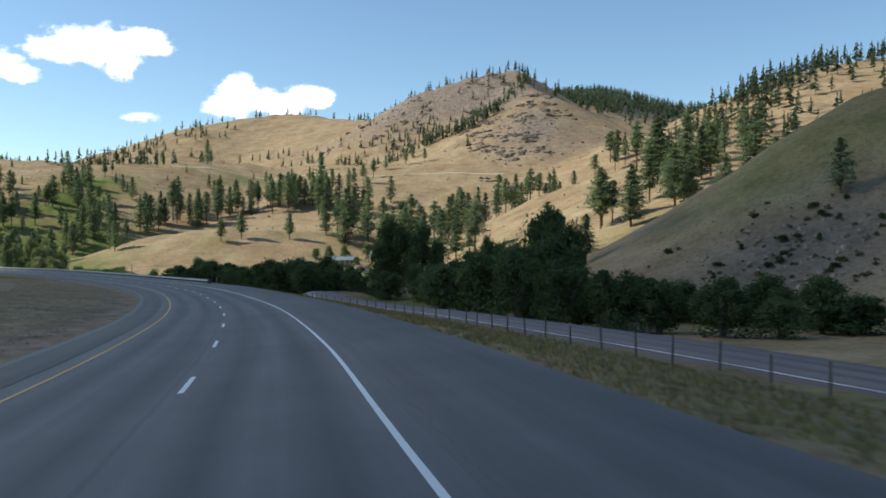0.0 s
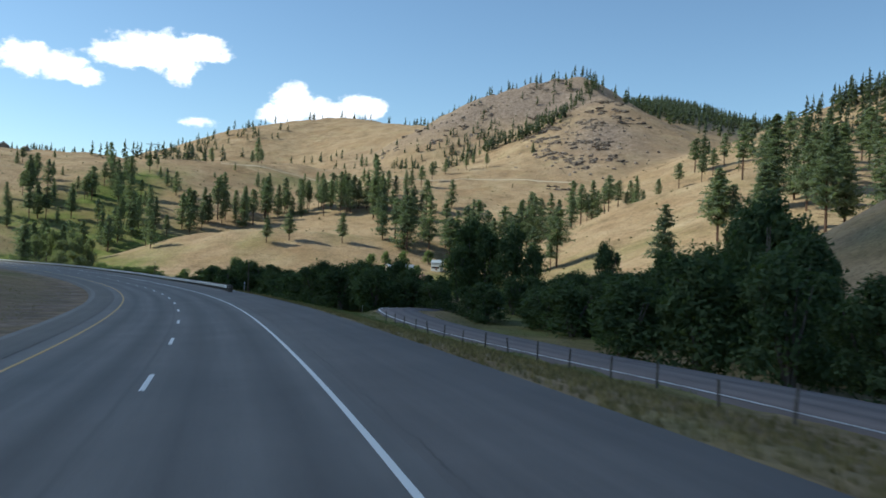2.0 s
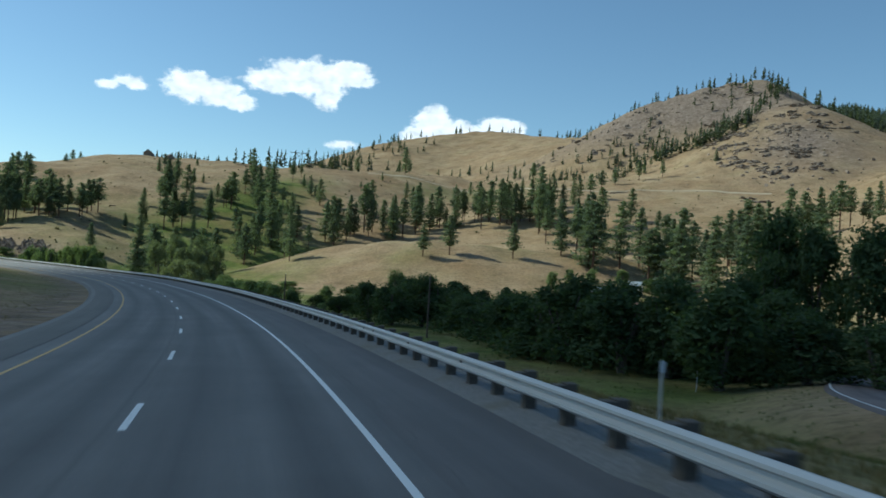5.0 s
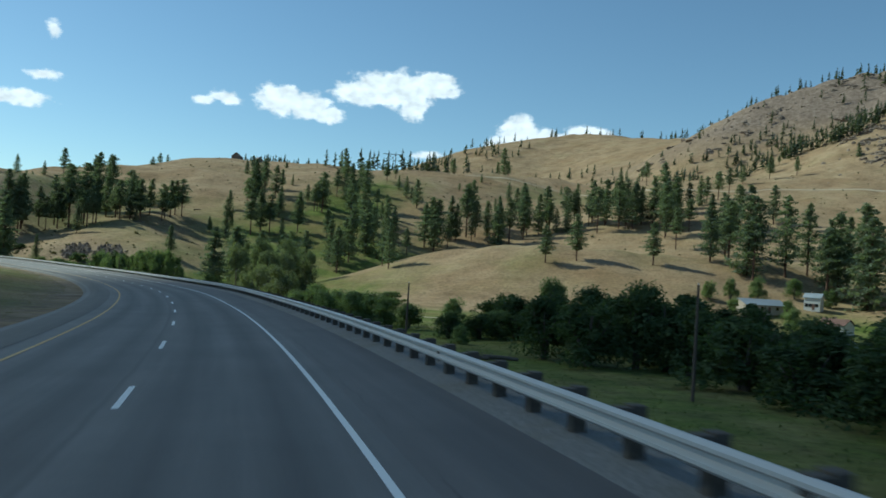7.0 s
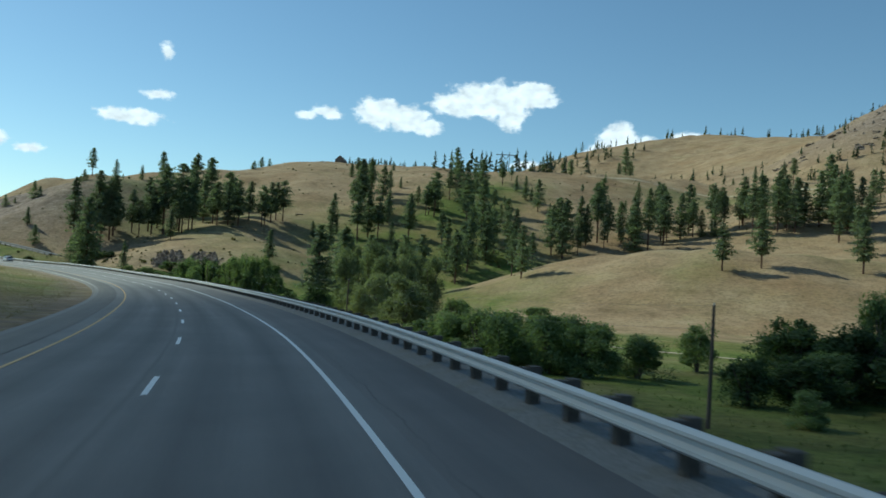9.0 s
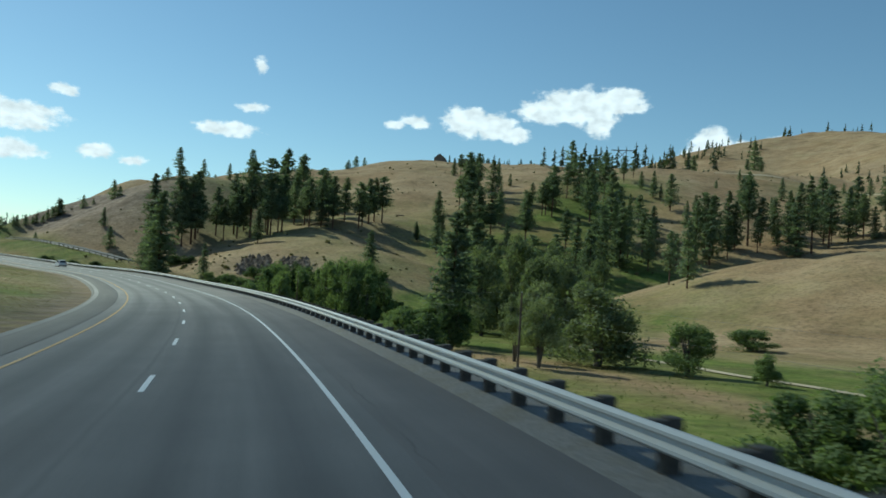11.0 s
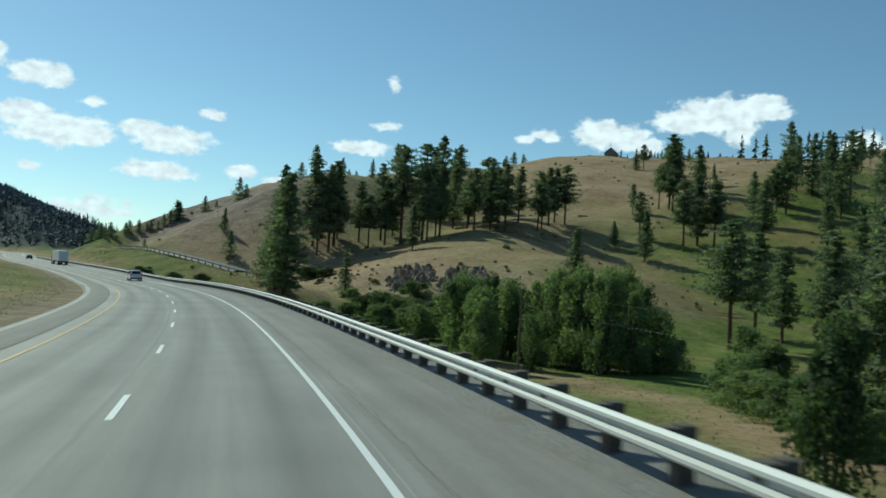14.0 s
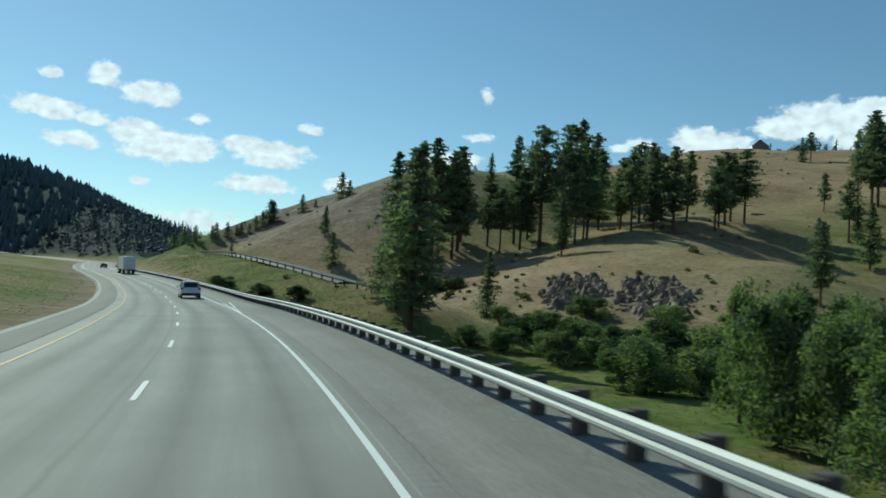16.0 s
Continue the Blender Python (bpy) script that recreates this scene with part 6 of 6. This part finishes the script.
for k, (x, y, a) in enumerate(((-101, 288, .3), (-102, 289.5, .6), (-99, 290, .1), (-100.5, 291, 1.2), (-96, 291, .2), (75, 181, .8))):
    make_log(x, y, a, 4.5 - .4 * (k % 3), .28)


# ---- grasses ----
def make_grass(name, label, mat, count, seed, spot, low, high, keep=None):
    r = random.Random(seed)
    xy = [spot(r) for _ in range(count)]
    z = sheet_heights(np.array([p[0] for p in xy]), np.array([p[1] for p in xy]))
    verts, faces = [], []
    for (x, y), h in zip(xy, z):
        for _ in range(5):
            a, k, tilt = r.uniform(0, 6.28), r.uniform(low, high), r.uniform(.05, .45)
            dx, dy = math.cos(a), math.sin(a)
            ox, oy = x + r.uniform(-.12, .12), y + r.uniform(-.12, .12)
            n = len(verts)
            w = .02 + .02 * k
            verts += [(ox - dy * w, oy + dx * w, h - .03), (ox + dy * w, oy - dx * w, h - .03), (ox + dx * k * tilt, oy + dy * k * tilt, h + k)]
            faces.append((n, n + 1, n + 2))
    return tagged(grid_mesh(name, verts, faces, mat, None, False), label, "grass", kind="stuff")


VERGE = aside(ROAD, 0)


def beside(lo, hi, y0, y1):
    def spot(r):
        while True:
            k = r.randrange(len(VERGE) - 1)
            p, q = VERGE[k], VERGE[k + 1]
            if y0 < p[1] < y1:
                d = q[:2] - p[:2]
                d = d / np.linalg.norm(d)
                o, u = r.uniform(lo, hi), r.random()
                base = p[:2] + (q[:2] - p[:2]) * u
                return float(base[0] + d[1] * o), float(base[1] - d[0] * o)
    return spot


make_grass("grass", "dry straw-coloured roadside grass", GRASS_DRY, 2600, 1, beside(7.1, 15, -10, 120), .08, .24)
make_grass("grass", "mixed green and straw grass on the roadside slope", GRASS_MIX, 9000, 21, beside(7.1, 19, -10, 175), .07, .22)
make_grass("grass", "green grass on the roadside slope", GRASS_GREEN, 4500, 22, beside(12, 30, 105, 200), .07, .2)
make_grass("grass", "dry straw-coloured grass behind the guardrail", GRASS_DRY, 6000, 2, beside(6.6, 13, 150, 470), .1, .32)
make_grass("grass", "green meadow grass below the embankment", GRASS_GREEN, 9000, 3, beside(14, 60, 90, 470), .10, .26)
make_grass("grass", "short yellow-green grass of the highway median", GRASS_MIX, 15000, 4, beside(-26, -11, 0, 470), .04, .12)
make_grass("grass", "yellow-green grass on the bank above the guardrail", GRASS_MIX, 6000, 5, beside(9, 34, 440, 490), .1, .3)


def make_sagebrush():
    """Low dark brush dotted over the hillsides, as one mesh."""
    r = random.Random(61)
    spots = [(r.uniform(-640, 210), r.uniform(430, 1300)) for _ in range(2300)]
    spots = [p for p in spots if not (-215 < p[0] < -50 and p[1] < 575)]
    spots += [(r.gauss(72, 12), r.gauss(170, 12)) for _ in range(110)] + [(r.gauss(-345, 26), r.gauss(516, 9)) for _ in range(130)]
    z = sheet_heights(np.array([p[0] for p in spots]), np.array([p[1] for p in spots]))
    side, _, _ = near_line(ROAD, np.array([p[0] for p in spots]), np.array([p[1] for p in spots]))
    verts, faces = [], []
    for (x, y), h, s in zip(spots, z, side):
        if s < 22 or (h < -9 and y > 300):
            continue
        size = r.uniform(.25, .95) * (1.7 if r.random() < .08 else 1)
        for _ in range(9):
            a, e = r.uniform(0, 6.28), r.uniform(.1, 1.3)
            d = Vector((math.cos(a) * math.cos(e), math.sin(a) * math.cos(e), math.sin(e)))
            t = d.cross(Vector((r.uniform(-1, 1), r.uniform(-1, 1), r.uniform(-1, 1)))).normalized()
            c = Vector((x, y, h)) + d * size * .6
            n = len(verts)
            verts += [tuple(c - d * size * .6 - t * size * .2), tuple(c + t * size * .45), tuple(c + d * size * .5), tuple(c - t * size * .4)]
            faces.append((n, n + 1, n + 2, n + 3))
    tagged(grid_mesh("sagebrush", verts, faces, SAGE, None, False), "low dark brush dotted over the dry hillsides", "shrubs", kind="stuff")


make_sagebrush()


# ---- the blue mountains at the far end of the valley ----
def make_far_range():
    m, tree, b = material("hazy_blue_mountains")
    # the distance haze is put into this blue base colour
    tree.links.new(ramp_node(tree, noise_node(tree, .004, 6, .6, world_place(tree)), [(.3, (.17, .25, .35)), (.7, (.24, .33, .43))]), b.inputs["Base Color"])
    b.inputs["Roughness"].default_value = 1.0
    verts, faces = [], []
    n = 60
    for i in range(n + 1):
        bearing = radians(50 + 30 * i / n)
        top = 190 + 70 * noise.fractal(Vector((i * .16, 4.0, 1.0)), 1.0, 2.0, 5) + 130 * soft_step(np.array(bearing), radians(62.2), radians(67)).item()
        for dist, z in ((5200, -40), (5700, top * .45), (6200, top), (6900, -40)):
            wob = 1 + .03 * noise.noise(Vector((i * .5, dist * .001, 2.0)))
            verts.append((-math.sin(bearing) * dist * wob - 260, math.cos(bearing) * dist * wob + 385, z))
    for i in range(n):
        for k in range(3):
            faces.append((i * 4 + k, i * 4 + k + 1, i * 4 + k + 5, i * 4 + k + 4))
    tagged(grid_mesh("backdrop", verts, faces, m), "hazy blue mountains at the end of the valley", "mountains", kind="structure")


make_far_range()


# ---- worn tracks over the slopes, and deadwood ----
def make_track(name, label, points, wide, mat):
    line = smooth_line([(a, b, 0) for a, b in points], 4.0)
    d = np.gradient(line[:, :2], axis=0)
    d /= np.linalg.norm(d, axis=1)[:, None]
    cols = []
    for o in (-wide / 2, 0, wide / 2):
        x, y = line[:, 0] + d[:, 1] * o, line[:, 1] - d[:, 0] * o
        cols.append(np.stack([x, y, sheet_heights(x, y) + .12], 1))
    verts = np.stack(cols, 1).reshape(-1, 3).tolist()
    faces = [(i * 3 + j, i * 3 + j + 1, i * 3 + j + 4, i * 3 + j + 3) for i in range(len(line) - 1) for j in range(2)]
    tagged(grid_mesh(name, verts, faces, mat), label, "track", kind="structure")


TRACK = [(-290, 900), (-251, 926), (-215, 945), (-165, 930), (-112, 875), (-66, 850), (-31, 848), (10, 843), (60, 830)]
PATH = [(-200, 425), (-180, 411), (-167, 400), (-158, 393), (-140, 384), (-110, 372)]
DEADWOOD = [(-331, 661, .4), (-319, 632, .9), (-391, 655, .1), (-382, 588, .2), (-342, 665, 1.1), (-303, 639, .7)]
DUST = plain("pale_track_dust", (.46, .38, .27), .95, 0, .2, .6)
make_track("dirt_track", "pale dirt track across the hillside", TRACK, 3.2, DUST)
make_track("dirt_track", "pale path at the foot of the knoll", PATH, 2.0, DUST)
for k, (x, y, a) in enumerate(DEADWOOD):
    make_log(x, y, a, 6.5 - k % 3, .3, "pale dead trunk lying on the hillside")
